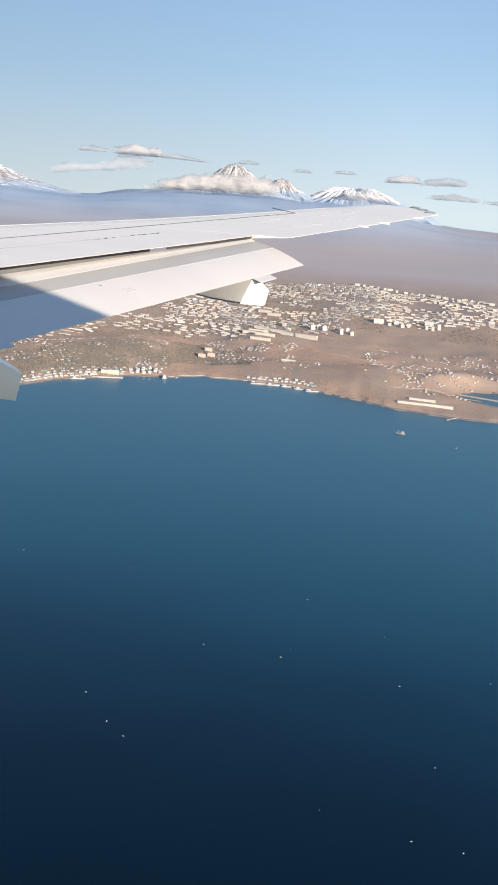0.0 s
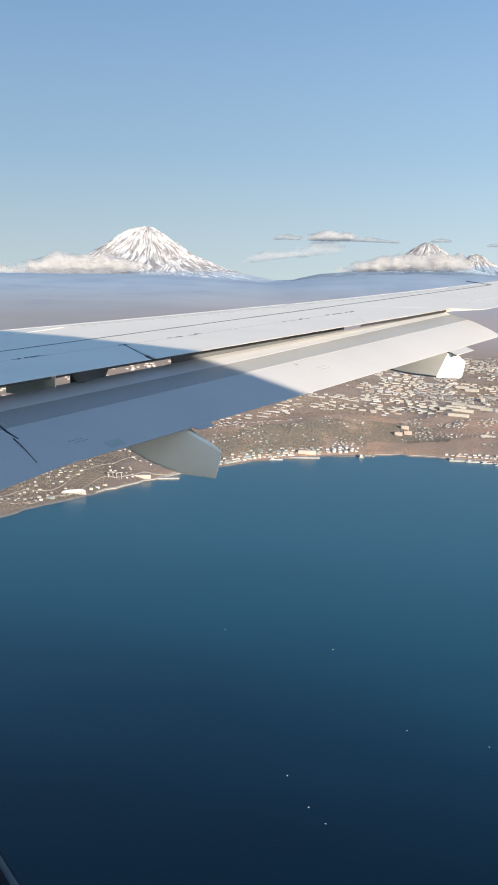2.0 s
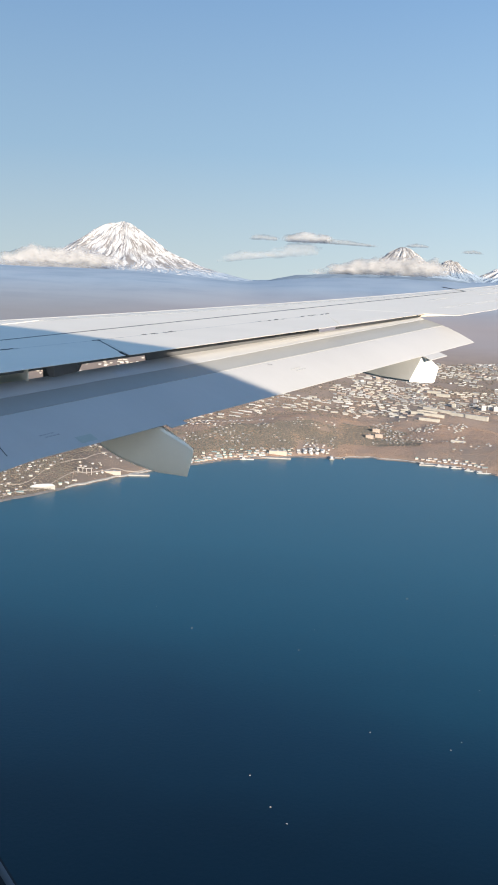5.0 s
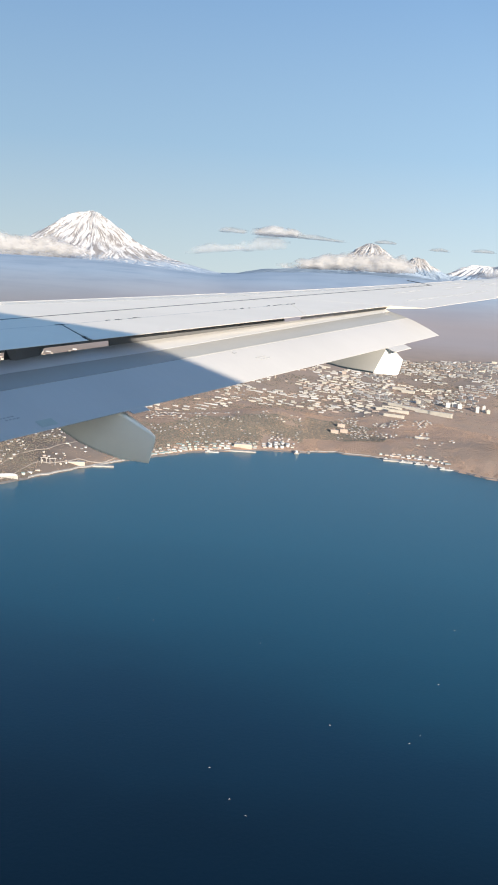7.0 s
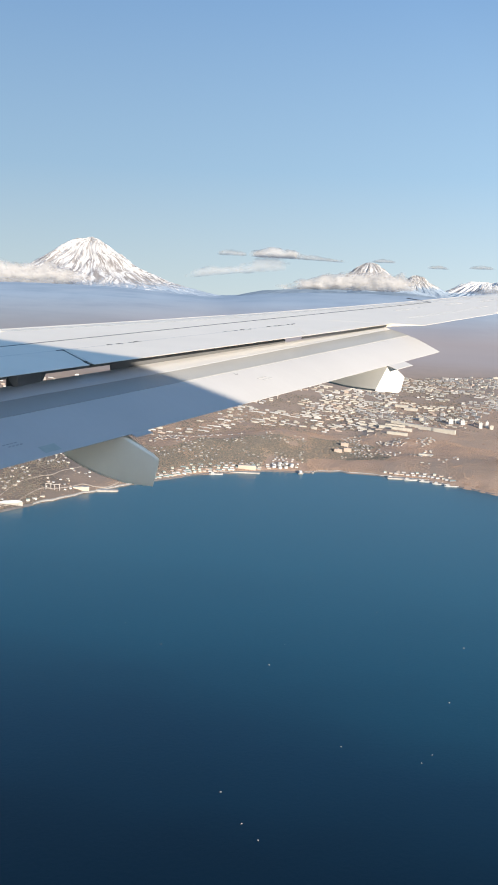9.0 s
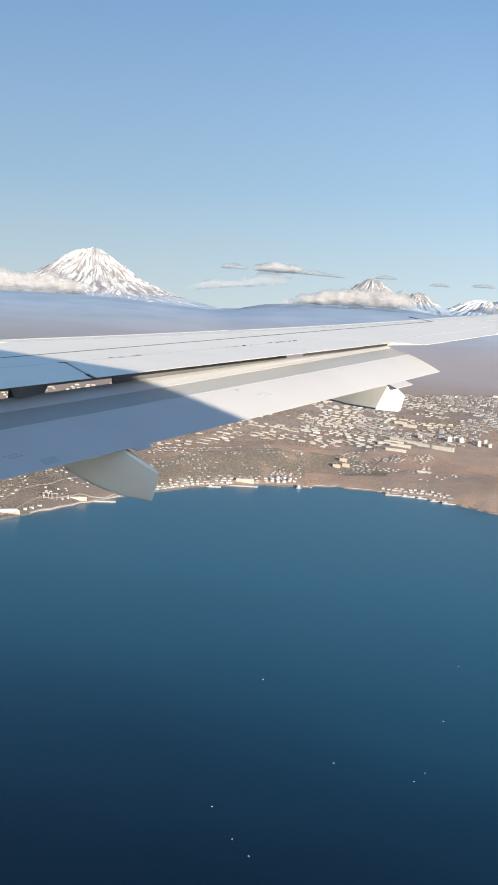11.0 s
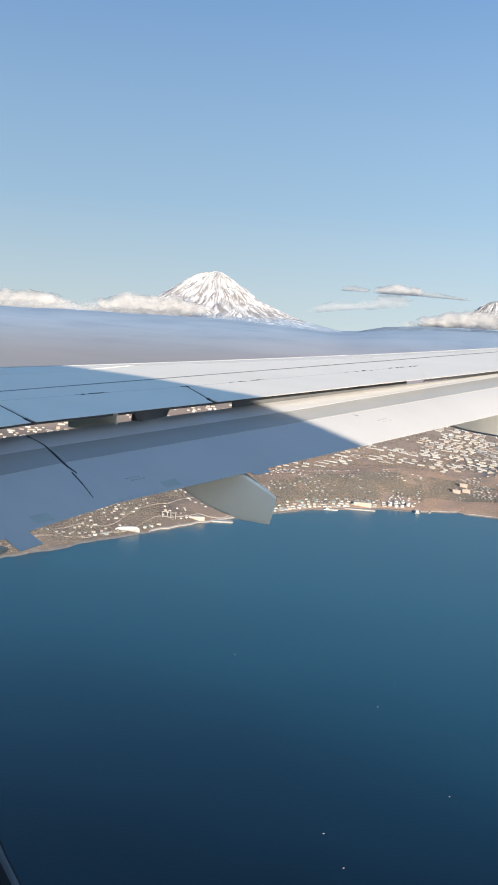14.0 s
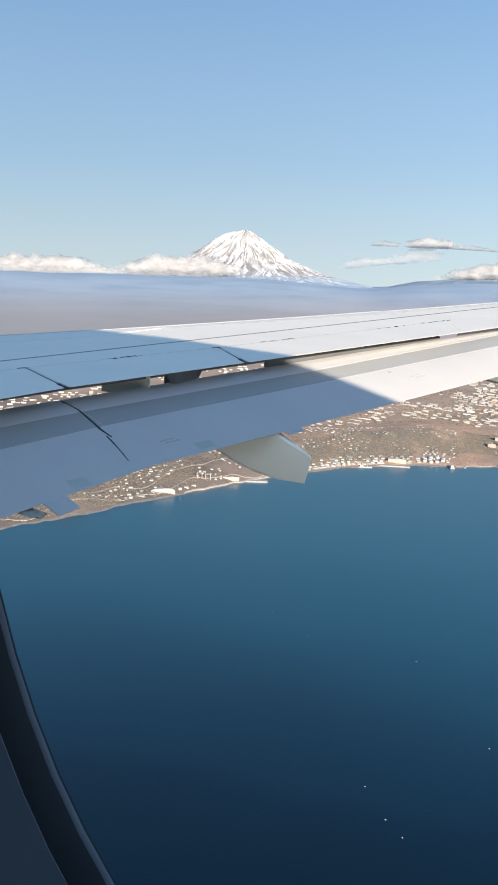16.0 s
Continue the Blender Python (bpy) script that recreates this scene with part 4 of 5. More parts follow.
slabs = [(l, build_block("apartment_block", l * 0.9, 1.1, h, w, r, lab, "apartment blocks of the town")) for l, h, w, r, lab in (
    (5, 1.3, W_CREAM, ROOF_DARK, "short cream apartment block with a flat dark roof"), (5, 1.1, W_GREY, ROOF_DARK, "short grey apartment block with a flat dark roof"),
    (7, 1.35, W_WHITE, ROOF_DARK, "white apartment block with a flat dark roof"), (7, 1.25, W_PINK, ROOF_DARK, "pinkish apartment block with a flat dark roof"),
    (9, 1.4, W_CREAM, ROOF_DARK, "cream apartment block with a flat dark roof"), (9, 1.3, W_WHITE, ROOF_PALE, "white apartment block with a pale flat roof"),
    (12, 1.5, W_CREAM, ROOF_PALE, "long cream apartment block with a pale flat roof"), (16, 1.35, W_WHITE, ROOF_DARK, "very long white apartment block"))]
town_plan = streets(3.3, 7.2, 885, 990, 9, -14, (5, 7, 7, 9, 12), 0.9, 1.0)
town_plan += streets(-7.6, 3.3, 828, 1000, 9.5, -22, (5, 5, 7, 9, 12, 16), 0.72, 2.0)
town_plan += streets(9.3, 15.0, 960, 1070, 9, -24, (5, 7, 7, 9, 12), 0.85, 3.0)
town_plan += streets(14.8, 22.5, 1040, 1130, 10, -10, (5, 7, 9, 12), 0.8, 4.0)
town_plan.sort(key=lambda plot: plot[1])
settle_blocks(slabs, town_plan[:290])
far_plan = town_plan[290:] + streets(-7.5, 8.0, 985, 1320, 9, -26, (4, 5, 6, 8, 11), 0.92, 5.0) + streets(7.5, 15.0, 985, 1360, 9, -30, (4, 5, 7, 10), 0.92, 6.0)
far_plan += streets(13.5, 24.0, 1060, 1350, 10, -14, (4, 6, 8, 11), 0.92, 7.0)
far_plan += streets(-24.0, -7.6, 850, 1220, 13, -18, (3, 4, 5, 8), 0.6, 8.0)

cottages = [build_house("cottage", l, dp, h, w, r, lab, "houses of the suburb") for l, dp, h, w, r, lab in (
    (1.6, 1.1, 0.6, W_WHITE, ROOF_PALE, "small white house with a pale sheet roof"), (1.4, 1.0, 0.55, W_GREY, ROOF_DARK, "small grey house with a dark roof"),
    (2.3, 1.1, 0.7, W_CREAM, ROOF_DARK, "long cream house with a dark roof"), (1.5, 1.0, 0.6, W_PINK, ROOF_PALE, "small pinkish house with a pale roof"))]


def hamlets(n, az0, az1, d0, d1, gap):
    """House plots gathered in loose clusters."""
    out, tries = [], 0
    while len(out) < n and tries < n * 60:
        tries += 1
        az, d = rng.uniform(az0, az1), rng.uniform(d0, d1)
        x, y = polar(az, d)
        if d - shore(az) < 8 or ground(az, d) < 0.55 or noise.noise((x / 16, y / 24, 8.8)) < 0.02:
            continue
        if free(x, y, gap * rng.uniform(0.8, 1.5)):
            out.append((az, d))
    return out


settle_first(cottages, hamlets(50, -20, -12, 560, 690, 1.8) + hamlets(26, -12, -7.5, 650, 740, 2.0) + hamlets(56, -6.5, 2.6, 722, 800, 1.8) + hamlets(44, 5.6, 10.2, 775, 862, 1.8)
             + hamlets(10, 9.6, 12.2, 742, 775, 1.6) + hamlets(64, 14.6, 22.8, 705, 880, 1.7), 0, 30)
small_plan = [(a, d, 1.3, rng.uniform(-60, 60)) for a, d in hamlets(190, -21, -8, 555, 740, 1.1) + hamlets(150, -6.5, 3.0, 715, 830, 1.2) + hamlets(110, 5, 10.5, 775, 870, 1.2) + hamlets(240, 14.5, 24, 695, 900, 1.2)]


def build_town(name, plan, high, deep, label):
    """Houses further off: walls with a proud roof slab, too many to count."""
    verts, faces, mats = [], [], []
    me = bpy.data.meshes.new(name)

    def add(c, ax, l, w, z0, z1, mi):
        n0 = len(verts)
        ux, uy = math.cos(ax), math.sin(ax)
        for z in (z0, z1):
            for a, b in ((-1, -1), (1, -1), (1, 1), (-1, 1)):
                verts.append((c.x + a * l / 2 * ux - b * w / 2 * uy, c.y + a * l / 2 * uy + b * w / 2 * ux, z))
        for f in ((4, 5, 6, 7), (0, 1, 5, 4), (1, 2, 6, 5), (2, 3, 7, 6), (3, 0, 4, 7)):
            faces.append(tuple(n0 + i for i in f))
            mats.append(mi)

    for az, d, length, turn in plan:
        p = spot(az, d)
        ax = radians(-az + turn)
        l, h, w = length * rng.uniform(0.8, 1.1), rng.uniform(*high), rng.uniform(*deep)
        if rng.random() < 0.05 and length > 5:
            l, h = 5.0, h * 2.2
        add(p, ax, l, w, p.z - 1.5, p.z + h, rng.choice((0, 0, 0, 1, 1, 1, 2, 3)))
        add(p, ax, l + 0.2, w + 0.2, p.z + h, p.z + h + 0.12, 4 + (rng.random() < 0.3))
    me.from_pydata(verts, [], faces)
    for m in (*PALE_WALLS, ROOF_DARK, ROOF_PALE):
        me.materials.append(m)
    me.polygons.foreach_set("material_index", mats)
    me.update()
    return tagged(new(name, me), label, "town", kind="stuff")


build_town("far_town", far_plan, (0.9, 1.6), (0.9, 1.3), "dense pale town spread over the plain")
build_town("suburb", small_plan, (0.45, 0.85), (0.9, 1.3), "scattered small houses and sheds among the trees")

# ---- harbour ----
sheds = [build_house("harbour_shed", l, 1.3, h, w, r, lab, "sheds on the quay") for l, h, w, r, lab in (
    (4.0, 0.55, W_GREY, ROOF_TEAL, "long shed with a teal sheet roof"), (2.6, 0.55, W_WHITE, ROOF_PALE, "white shed with a pale roof"),
    (2.8, 0.65, W_PINK, ROOF_DARK, "pinkish warehouse with a dark roof"), (2.0, 0.95, W_CREAM, ROOF_TEAL, "pale cream building with a teal roof"))]
shed_spots = [(a, shore(a) + inl) for inl, a0, a1, n in ((4, -6.6, -1.4, 19), (9, -6.3, 0.6, 22), (15, -5.8, 0.6, 17), (21, -5.0, 0.2, 10), (5, 0.2, 0.8, 2), (6, -16.5, -15.7, 2), (6, -13.4, -12.6, 3), (6, 7.7, 11.6, 15), (11, 8.4, 11.4, 8))
              for a in (x + rng.uniform(-0.12, 0.12) for x in steps(a0, a1, n - 1))]
settle_first(sheds, shed_spots, 0, 9)
red_hall = build_block("warehouse", 13, 2.6, 2.6, W_PINK, ROOF_PALE, "salmon brick warehouse with a pale roof beside the quay", "warehouses at the harbour")
red_hall.matrix_world = place(-0.55, shore(-0.55) + 6, 0)
copy_thing(red_hall, place(-10.4, shore(-10.4) + 5, 2) @ Matrix.Diagonal((0.8, 0.8, 0.7, 1)))


def build_tank():
    bm = bmesh.new()
    bmesh.ops.create_cone(bm, cap_ends=True, segments=20, radius1=1.5, radius2=1.5, depth=2.2, matrix=Matrix.Translation((0, 0, 0.4)))
    root = thing("storage_tank", Matrix(), "white round fuel storage tank", "tank", "tanks by the pier")
    smooth(part("shell", bm, W_WHITE, root), 40)
    bm = bmesh.new()
    bmesh.ops.create_cone(bm, cap_ends=True, segments=20, radius1=1.55, radius2=0.15, depth=0.4, matrix=Matrix.Translation((0, 0, 1.7)))
    smooth(part("roof", bm, ROOF_PALE, root), 20)
    return root


tank = build_tank()
tank_spots = [(1.05 + 0.36 * i + rng.uniform(-0.04, 0.04), 6 + 6.5 * j + rng.uniform(-1, 1)) for j in range(3) for i in range(4) if (i, j) not in ((0, 2), (3, 0), (2, 1))]
for i, (a, inl) in enumerate(tank_spots):
    m = place(a, shore(a) + inl)
    if i == 0:
        tank.matrix_world = m
    else:
        copy_thing(tank, m)


def build_pier(az, length, width, turn, label, sheds_on=0):
    """A deck on piles that runs out from the shore."""
    root = thing("pier", Matrix(), label, "pier", "piers")
    part("deck", box(-width / 2, width / 2, -length, 1.5, 0.55, 0.85), CONCRETE, root)
    for k in range(max(2, int(length / 1.5))):
        y = -0.5 - k * (length - 0.8) / max(1, int(length / 1.5) - 1)
        part("pile", box(-width / 2 + 0.05, width / 2 - 0.05, y - 0.12, y + 0.12, -1.0, 0.56), CONCRETE, root)
    for k in range(sheds_on):
        part("hut", box(-0.9, 0.9, -length + 0.4 + 2.7 * k, -length + 2.3 + 2.7 * k, 0.84, 2.3), W_WHITE, root)
    root.matrix_world = Matrix.Translation((*polar(az, shore(az)), 0)) @ pose(0, 0, 0, 0, 0, -az + turn).to_3x3().to_4x4()
    return root


build_pier(2.6, 8.5, 3.6, 8, "broad concrete pier with huts", 2)
build_pier(3.4, 4.5, 1.6, 0, "short concrete pier on stout piles")
build_pier(-7.0, 8.5, 0.6, 18, "thin concrete jetty on piles")
build_pier(20.2, 12.0, 0.9, -32, "thin concrete jetty on piles")
build_pier(-2.5, 3.0, 2.5, 0, "short concrete pier on stout piles")


def build_hangar():
    """A long white tent hall with rounded ends."""
    rings = []
    for k in range(13):
        x = -4.2 + 8.4 * k / 12
        e = min(1.0, 0.35 + 0.65 * math.sin(min(k, 12 - k) / 2.2)) if min(k, 12 - k) < 3 else 1.0
        rings.append([(x, 1.1 * e * math.cos(math.pi * j / 10), -0.2 + 1.35 * e * math.sin(math.pi * j / 10)) for j in range(11)])
    root = thing("storage_hall", Matrix(), "long white rounded storage hall near the beach", "building")
    smooth(part("shell", loft(rings), W_WHITE, root), 50)
    part("base", box(-4.3, 4.3, -1.2, 1.2, -2.6, -0.1), CONCRETE, root)
    return root


build_hangar().matrix_world = place(-14.5, shore(-14.5) + 7, 10, 0.9) @ Matrix.Diagonal((1.7, 1.1, 1.15, 1))

wall_run = thing("breakwater", Matrix.Translation((*polar(22.1, 726), 0)) @ pose(0, 0, 0, 0, 0, -22.1 - 17).to_3x3().to_4x4(), "pale concrete breakwater across the inlet", "breakwater", kind="structure")
part("wall", box(-27, 27, -0.5, 0.5, -2.5, 1.0), CONCRETE, wall_run)

# quays and long buildings
for az, l, inl, lab in ((9.6, 44, 0.5, "concrete quay with moored ships"), (-9.4, 26, 0.5, "long concrete quay wall"), (-1.0, 30, 0.5, "concrete quay of the harbour")):
    q = thing("quay", Matrix.Translation((*polar(az, shore(az) + inl), 0)) @ pose(0, 0, 0, 0, 0, -az + (8 if az > 5 else 0)).to_3x3().to_4x4(), lab, "quay", kind="structure")
    part("deck", box(-l / 2, l / 2, -2.4, 2.0, -0.6, 0.95), CONCRETE, q)


def build_strip(name, a0, a1, inland, wide, lift, depth, material, label, kind_word):
    """A strip of paving that follows the shore; inland gives its distance from the water."""
    azs = steps(a0, a1, int((a1 - a0) * 12))
    verts, faces = [], []
    for i, a in enumerate(azs):
        d0 = shore(a) + inland(a)
        z0, z1 = max(ground(a, d0), 0.45) + lift, max(ground(a, d0 + wide), 0.45) + lift
        for d, z in ((d0 - 0.05, z0 - depth), (d0, z0), (d0 + wide, z1), (d0 + wide + 0.05, z1 - depth)):
            verts.append((*polar(a, d), z))
        if i:
            for k in range(3):
                b = i * 4 + k
                faces.append((b - 4, b, b + 1, b - 3))
    return tagged(raw_mesh(name, verts, faces, material), label, kind_word, kind="structure")


DIRT = plain("dirt_road_surface", (0.31, 0.262, 0.222), 0.95, 0, 0.15, 0.2)
build_strip("promenade", -13.2, -6.6, lambda a: -0.6, 1.5, 0.5, 1.6, CONCRETE, "pale concrete promenade along the water", "promenade")
build_strip("promenade", 2.9, 8.8, lambda a: -0.4, 0.7, 0.35, 1.4, CONCRETE, "thin pale sea wall at the foot of the hill", "sea wall")
build_strip("road", -24, -7.5, lambda a: 11 + 6 * math.sin(a * 0.9) + 3 * math.sin(a * 2.3), 1.1, 0.25, 0.5, DIRT, "pale dirt road through the shore suburb", "road")
build_strip("road", -19, -8.5, lambda a: 38 + 14 * math.sin(a * 0.55 + 1) + 5 * math.sin(a * 1.7), 1.0, 0.25, 0.5, DIRT, "pale dirt road on the wooded slope", "road")
build_strip("road", 14.5, 21.5, lambda a: 60 + 16 * math.sin(a * 0.7), 1.0, 0.25, 0.5, DIRT, "pale dirt road above the headland", "road")
rails = build_block("long_shed", 38, 1.6, 1.5, W_CREAM, ROOF_PALE, "very long low cream shed on the headland", "long sheds on the headland")
rails.matrix_world = place(18.3, shore(18.3) + 16, -3)
copy_thing(rails, place(18.1, shore(18.1) + 26, -3) @ Matrix.Diagonal((0.48, 1, 1, 1)))
copy_thing(rails, place(10.0, 772, -12) @ Matrix.Diagonal((0.3, 1, 1, 1)))


def build_mast():
    root = thing("radio_mast", Matrix(), "thin red and white lattice radio mast", "mast")
    for i, c in enumerate((W_PINK, W_WHITE, W_PINK, W_WHITE)):
        bm = bmesh.new()
        bmesh.ops.create_cone(bm, cap_ends=True, segments=6, radius1=0.62 - 0.12 * i, radius2=0.50 - 0.12 * i, depth=4.0, matrix=Matrix.Translation((0, 0, 1.0 + 4.0 * i)))
        part("section", bm, c, root)
    return root


build_mast().matrix_world = place(1.1, 1075)


def build_gantry():
    """A yard gantry: two braced legs and a crossbeam."""
    root = thing("gantry", Matrix(), "pale steel gantry frame on the shore yard", "gantry", "gantries on the shore")
    for x in (-1.6, 1.6):
        rings = [[(x + a * w, b * w, z) for a, b in ((-1, -1), (1, -1), (1, 1), (-1, 1))] for z, w in ((-0.8, 0.24), (3.6, 0.15))]
        part("leg", loft(rings), CONCRETE, root)
    part("beam", box(-2.3, 2.3, -0.18, 0.18, 3.5, 3.9), CONCRETE, root)
    return root


gantry = build_gantry()
gantry.matrix_world = place(-11.8, shore(-11.8) + 12, 14)
copy_thing(gantry, place(-12.3, shore(-12.3) + 16, 20))


# ---- boats ----
def build_hull(length, beam, depth, material, root):
    rings = []
    for k, w, rise in ((0.0, 0.75, 0.0), (0.15, 0.95, 0.0), (0.5, 1.0, 0.0), (0.78, 0.75, 0.06), (0.93, 0.35, 0.15), (1.0, 0.04, 0.22)):
        x, b = -length / 2 + length * k, beam / 2 * w
        rings.append([(x, -b, depth * (0.6 + rise)), (x, -b * 0.6, -depth * 0.4), (x, b * 0.6, -depth * 0.4), (x, b, depth * (0.6 + rise))])
    return smooth(part("hull", loft(rings), material, root), 30)


HULL_WHITE = plain("boat_white", (0.30, 0.30, 0.30), 0.5)
SHIP_WHITE = plain("ship_white", (0.42, 0.42, 0.42), 0.5)
boat = thing("motorboat", Matrix(), "small white motorboat on the open water", "boat", "boats on the bay")
build_hull(0.5, 0.15, 0.14, HULL_WHITE, boat)
part("cabin", box(-0.16, 0.06, -0.065, 0.065, 0.08, 0.20), HULL_WHITE, boat)
for i, (az, dep) in enumerate([
        (18.4, 16.1), (7.7, 18.2), (13.0, 19.7), (2.2, 20.4), (22.0, 20.0), (20.8, 21.7), (1.3, 21.6), (17.4, 24.4), (6.0, 25.8), (11.0, 26.2),
        (18.7, 27.0), (0.0, 30.2), (1.1, 31.0), (24.2, 26.0), (21.5, 31.0), (20.6, 35.0), (24.0, 35.0), (14.4, 34.2), (-7.6, 19.4), (-5.4, 20.6), (12.4, 22.8), (11.6, 25.7), (-1.4, 28.6)]):
    d = EYE_Z / math.tan(radians(dep))
    m = Matrix.Translation((*polar(az, d), 0.02)) @ pose(0, 0, 0, 0, 0, rng.uniform(0, 360))
    if i == 0:
        boat.matrix_world = m
    else:
        copy_thing(boat, m)


def build_ship(length, hull, label, group=""):
    root = thing("ship", Matrix(), label, "ship", group)
    build_hull(length, length * 0.2, 0.9, hull, root)
    part("deckhouse", box(-length * 0.38, -length * 0.12, -length * 0.07, length * 0.07, 0.4, 1.5), HULL_WHITE, root)
    part("bridge", box(-length * 0.32, -length * 0.18, -length * 0.06, length * 0.06, 1.5, 2.0), HULL_WHITE, root)
    part("mast", box(length * 0.16, length * 0.18, -0.05, 0.05, 0.4, 2.4), HULL_WHITE, root)
    part("hatch", box(-length * 0.06, length * 0.30, -length * 0.06, length * 0.06, 0.45, 0.75), CONCRETE, root)
    return root


trawler = build_ship(6.5, HULL_WHITE, "white fishing ship at anchor off the headland")
trawler.matrix_world = Matrix.Translation((*polar(17.0, 580), 0.05)) @ pose(0, 0, 0, 0, 0, 140)
copy_thing(trawler, Matrix.Translation((*polar(20.4, 558), 0.02)) @ pose(0, 0, 0, 0, 0, 60) @ Matrix.Diagonal((0.42, 0.42, 0.42, 1)))
moored = build_ship(10.0, SHIP_WHITE, "white ship moored at the quay", "ships at the quay")
moored.matrix_world = Matrix.Translation((*polar(9.2, shore(9.2) - 3.6), 0.05)) @ pose(0, 0, 0, 0, 0, -4)
for az in (8.2, 10.1, 10.9, 11.6, -2.4):
    copy_thing(moored, Matrix.Translation((*polar(az, shore(az) - 3.6), 0.05)) @ pose(0, 0, 0, 0, 0, -az + 4))


# ---- clouds ----
def cloud_material(name, color, thick, lump, ragged=1.1):
    """Soft vapour that light passes through, dense inside and torn thin towards its edges."""
    m = Mat(name, 1.0)
    billow = m.noise(m.coords((0.7 / lump, 0.7 / lump, 1.3 / lump)), 1, 6, 0.58)
    tint = m.ramp(billow, [(0.34, tuple(x * 0.84 for x in color)), (0.62, color)])
    front, through_light, clear = m.node("ShaderNodeBsdfDiffuse"), m.node("ShaderNodeBsdfTranslucent"), m.node("ShaderNodeBsdfTransparent")
    m.link(tint, front.inputs["Color"])
    m.link(tint, through_light.inputs["Color"])
    relief = m.node("ShaderNodeBump", Strength=0.5, Distance=lump * 0.4)
    m.link(billow, relief.inputs["Height"])
    m.link(relief.outputs[0], front.inputs["Normal"])
    body, shell = m.node("ShaderNodeMixShader", Fac=0.35), m.node("ShaderNodeMixShader")
    dense = m.t.nodes.new("ShaderNodeAttribute")
    dense.attribute_name = "vapour"
    torn = m.noise(m.coords((1 / lump, 1 / lump, 1.7 / lump)), 1, 7, 0.6)
    solid = m.math("MULTIPLY_ADD", m.math("SUBTRACT", torn, 0.5), ragged * 1.9, m.math("MULTIPLY", dense.outputs["Fac"], 0.92))
    m.link(m.math("MULTIPLY", m.ramp(solid, [(0.32, (0, 0, 0)), (0.62, (0.55, 0.55, 0.55)), (0.95, (1, 1, 1))]), thick), shell.inputs[0])
    m.link(front.outputs[0], body.inputs[1])
    m.link(through_light.outputs[0], body.inputs[2])
    m.link(clear.outputs[0], shell.inputs[1])
    m.link(body.outputs[0], shell.inputs[2])
    m.link(shell.outputs[0], m.t.nodes["Material Output"].inputs["Surface"])
    return m.m


CLOUD = cloud_material("cloud_white", (0.485, 0.475, 0.475), 0.9, 46)
WISP = cloud_material("cloud_wisp", (0.50, 0.50, 0.51), 0.32, 40, 1.6)
FLAT_CLOUD = cloud_material("cloud_flat", (0.45, 0.45, 0.46), 0.78, 44, 1.0)
GREY_CLOUD = cloud_material("cloud_grey", (0.36, 0.37, 0.385), 0.45, 34, 1.2)


def cloud_shell(name, az0, az1, d, el, thick, depth, seed, material):
    """One closed, billowing body with a level base, drawn out along the horizon; its vapour thins towards its rim."""
    n, m = max(20, int((az1 - az0) * 12)), 24
    c0 = Vector((*polar((az0 + az1) / 2, d), EYE_Z))
    verts, faces, dense = [], [], []
    for i in range(n + 1):
        k = i / n
        az = lerp(az0, az1, k)
        end = min(1.0, 4.5 * min(k, 1 - k))
        tall = d * math.tan(radians(curve_at(thick, k))) * (1 + 0.22 * noise.noise((az * 1.4, seed, 0.0)))
        base = d * math.tan(radians(curve_at(el, k)))
        for j in range(m):
            w = 2 * math.pi * j / m
            c, q = math.cos(w), math.sin(w)
            swell = 1 + 0.14 * noise.noise((az * 2.2 + c, q * 1.6, seed))
            z = base + tall * (0.42 + (0.58 if q > 0 else 0.42) * q * swell)
            x, y = polar(az, d + c * depth * swell * (0.25 + 0.75 * end))
            verts.append((x - c0.x, y - c0.y, z))
            dense.append((0.08 + 0.92 * end) * min(1.0, abs(c) ** 1.25 * (1.05 if q > 0 else 1.4)))
    for i in range(n):
        for j in range(m):
            a, b = i * m + j, i * m + (j + 1) % m
            faces.append((a, b, b + m, a + m))
    faces.append(tuple(range(m))[::-1])
    faces.append(tuple(range(n * m, n * m + m)))
    ob = raw_mesh(name, verts, faces, material)
    ob.location = c0
    ob.data.polygons.foreach_set("use_smooth", [True] * len(faces))
    ob.data.attributes.new("vapour", "FLOAT", "POINT").data.foreach_set("value", dense)
    return ob


cloud_seed = 0.0


def build_cloud(az0, az1, d, el, thick, depth, material, label):
    """A cloud; el and thick are tables, in degrees, over 0..1 of its length."""
    global cloud_seed
    cloud_seed += 3.7
    return tagged(cloud_shell("cloud", az0, az1, d, el, thick, depth, cloud_seed, material), label, "cloud", kind="stuff")


build_cloud(-30, -16.6, 3600, [(0, -0.05), (1, 0.05)], [(0, 1.0), (0.25, 0.75), (0.45, 1.05), (0.62, 1.25), (0.8, 0.95), (0.92, 0.7), (1, 0.5)], 60, CLOUD, "low white cumulus bank on the horizon")
build_cloud(-18.2, -9.6, 3560, [(0, 0.05), (0.8, 0.12), (1, 0.2)], [(0, 0.5), (0.2, 0.95), (0.4, 1.3), (0.6, 1.35), (0.8, 1.05), (1, 0.5)], 60, CLOUD, "low white cumulus bank against the volcano")
build_cloud(-30, -8.5, 3480, [(0, -0.25), (1, -0.1)], [(0, 0.7), (0.5, 0.75), (1, 0.4)], 40, WISP, "thin hazy cloud base below the bank")
build_cloud(0.4, 9.6, 3400, [(0, 0.25), (0.3, 0.30), (1, 0.40)], [(0, 0.25), (0.2, 0.7), (0.42, 1.15), (0.65, 1.3), (0.85, 1.1), (1, 0.4)], 46, CLOUD, "white cloud wrapped round the smaller volcano")
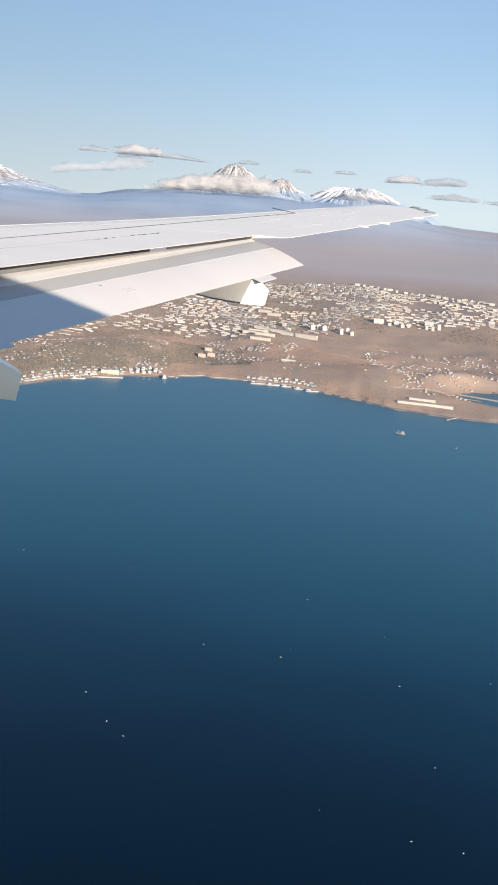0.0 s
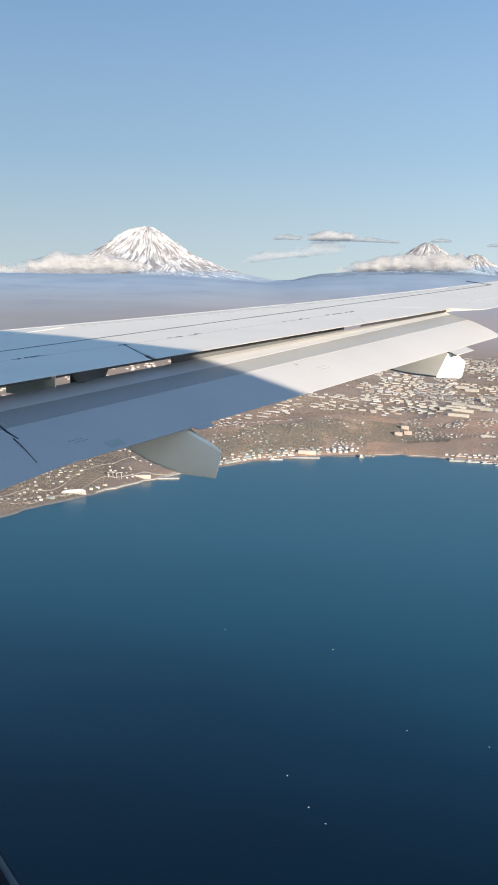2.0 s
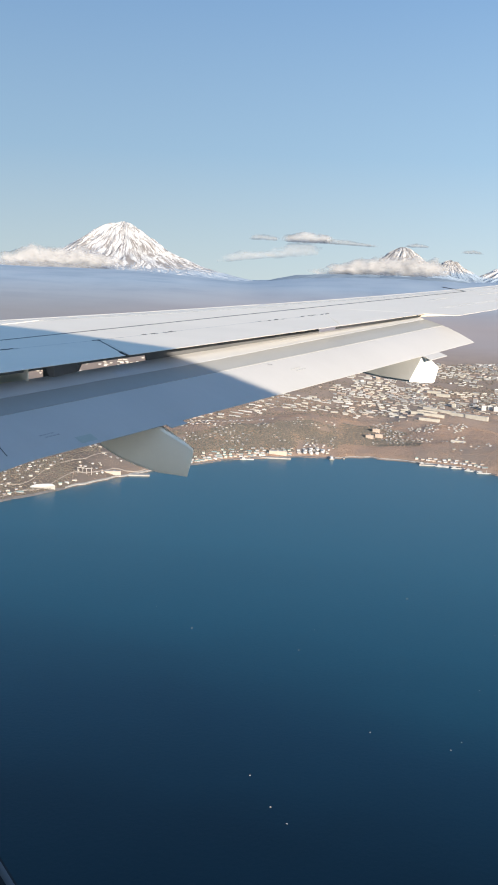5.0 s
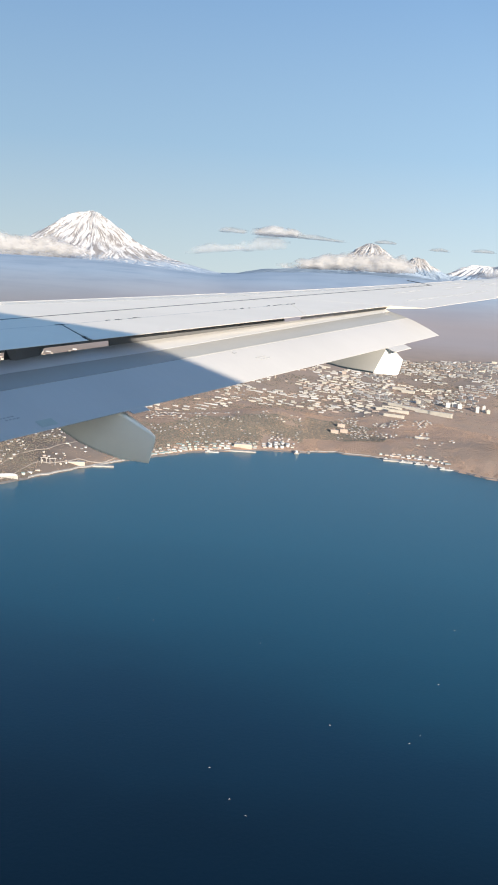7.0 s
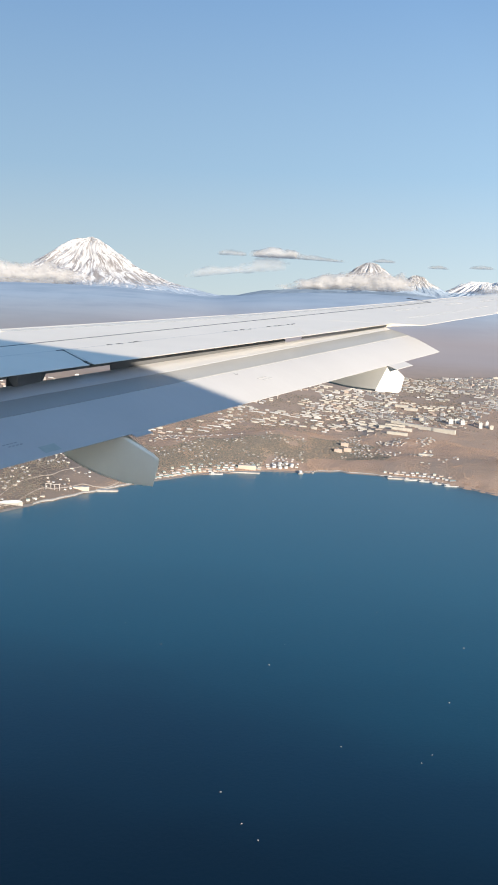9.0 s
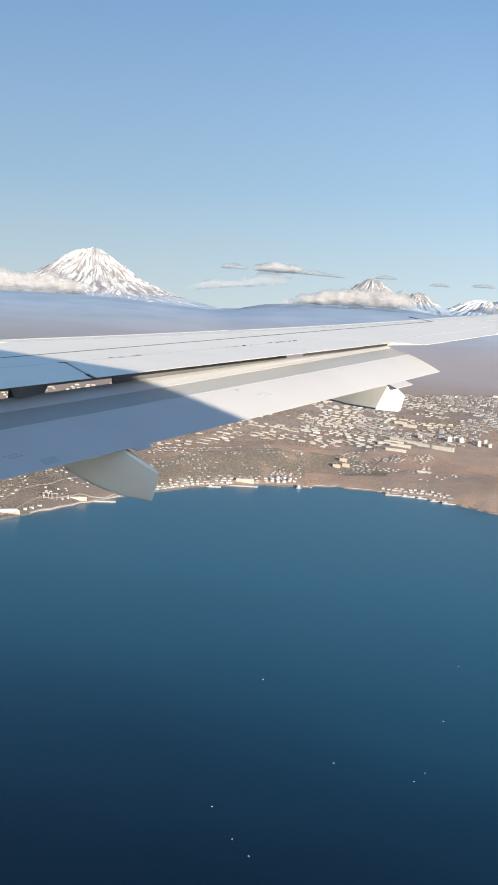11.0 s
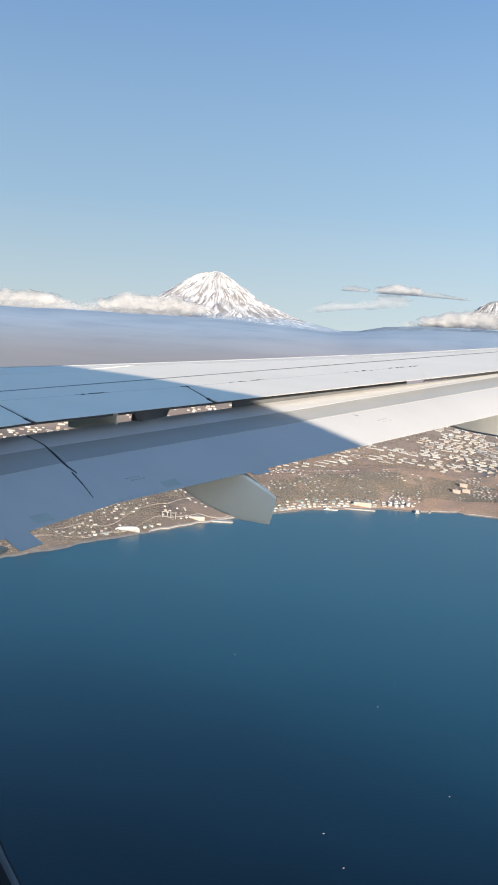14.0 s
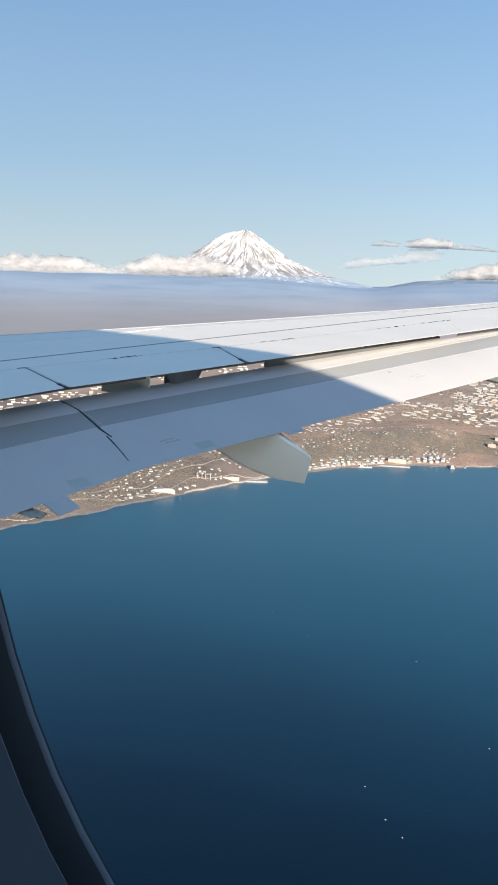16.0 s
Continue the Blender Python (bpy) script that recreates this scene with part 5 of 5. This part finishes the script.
build_cloud(-1.2, 2.6, 3900, [(0, 2.08), (1, 2.05)], [(0, 0.3), (0.3, 0.6), (0.5, 0.72), (0.7, 0.68), (1, 0.3)], 40, FLAT_CLOUD, "flat-based grey-white cloud over the saddle")
build_cloud(1.5, 4.9, 3880, [(0, 2.06), (1, 1.96)], [(0, 0.35), (0.4, 0.32), (1, 0.14)], 26, GREY_CLOUD, "thin trailing cloud streak")
build_cloud(-3.0, -0.8, 3880, [(0, 2.16), (1, 2.10)], [(0, 0.15), (0.5, 0.40), (1, 0.25)], 26, GREY_CLOUD, "thin grey scrap of cloud")
build_cloud(-4.6, -0.8, 3920, [(0, 0.75), (1, 1.2)], [(0, 0.4), (0.4, 0.7), (0.7, 0.6), (1, 0.5)], 30, WISP, "thin slanting wisps of cloud")
build_cloud(-1.8, 1.6, 3940, [(0, 1.05), (1, 1.4)], [(0, 0.5), (0.5, 0.95), (0.8, 0.95), (1, 0.5)], 30, WISP, "pale torn cloud below the flat one")
for a0, a1, e in ((9.3, 10.7, 1.80), (11.6, 13.3, 1.86), (6.1, 7.7, 2.05)):
    build_cloud(a0, a1, 4150, [(0, e), (1, e - 0.03)], [(0, 0.12), (0.5, 0.26), (1, 0.12)], 22, GREY_CLOUD, "small lens-shaped grey cloud")
build_cloud(14.4, 17.0, 3900, [(0, 1.54), (1, 1.58)], [(0, 0.25), (0.5, 0.55), (1, 0.3)], 28, FLAT_CLOUD, "small ragged fair-weather cloud")
build_cloud(16.4, 19.6, 3900, [(0, 1.48), (1, 1.60)], [(0, 0.3), (0.6, 0.6), (1, 0.25)], 28, GREY_CLOUD, "small grey fair-weather cloud")
build_cloud(16.8, 20.4, 3900, [(0, 0.80), (1, 0.76)], [(0, 0.2), (0.5, 0.42), (1, 0.2)], 26, GREY_CLOUD, "faint ragged cloud low over the skyline")
build_cloud(20.0, 24.0, 3900, [(0, 0.72), (1, 0.70)], [(0, 0.2), (0.5, 0.35), (1, 0.2)], 26, GREY_CLOUD, "faint ragged cloud low over the skyline")
build_cloud(12.0, 15.2, 3500, [(0, 0.40), (1, 0.40)], [(0, 0.4), (0.6, 0.85), (1, 0.3)], 30, WISP, "thin cloud along the snowy ridge")
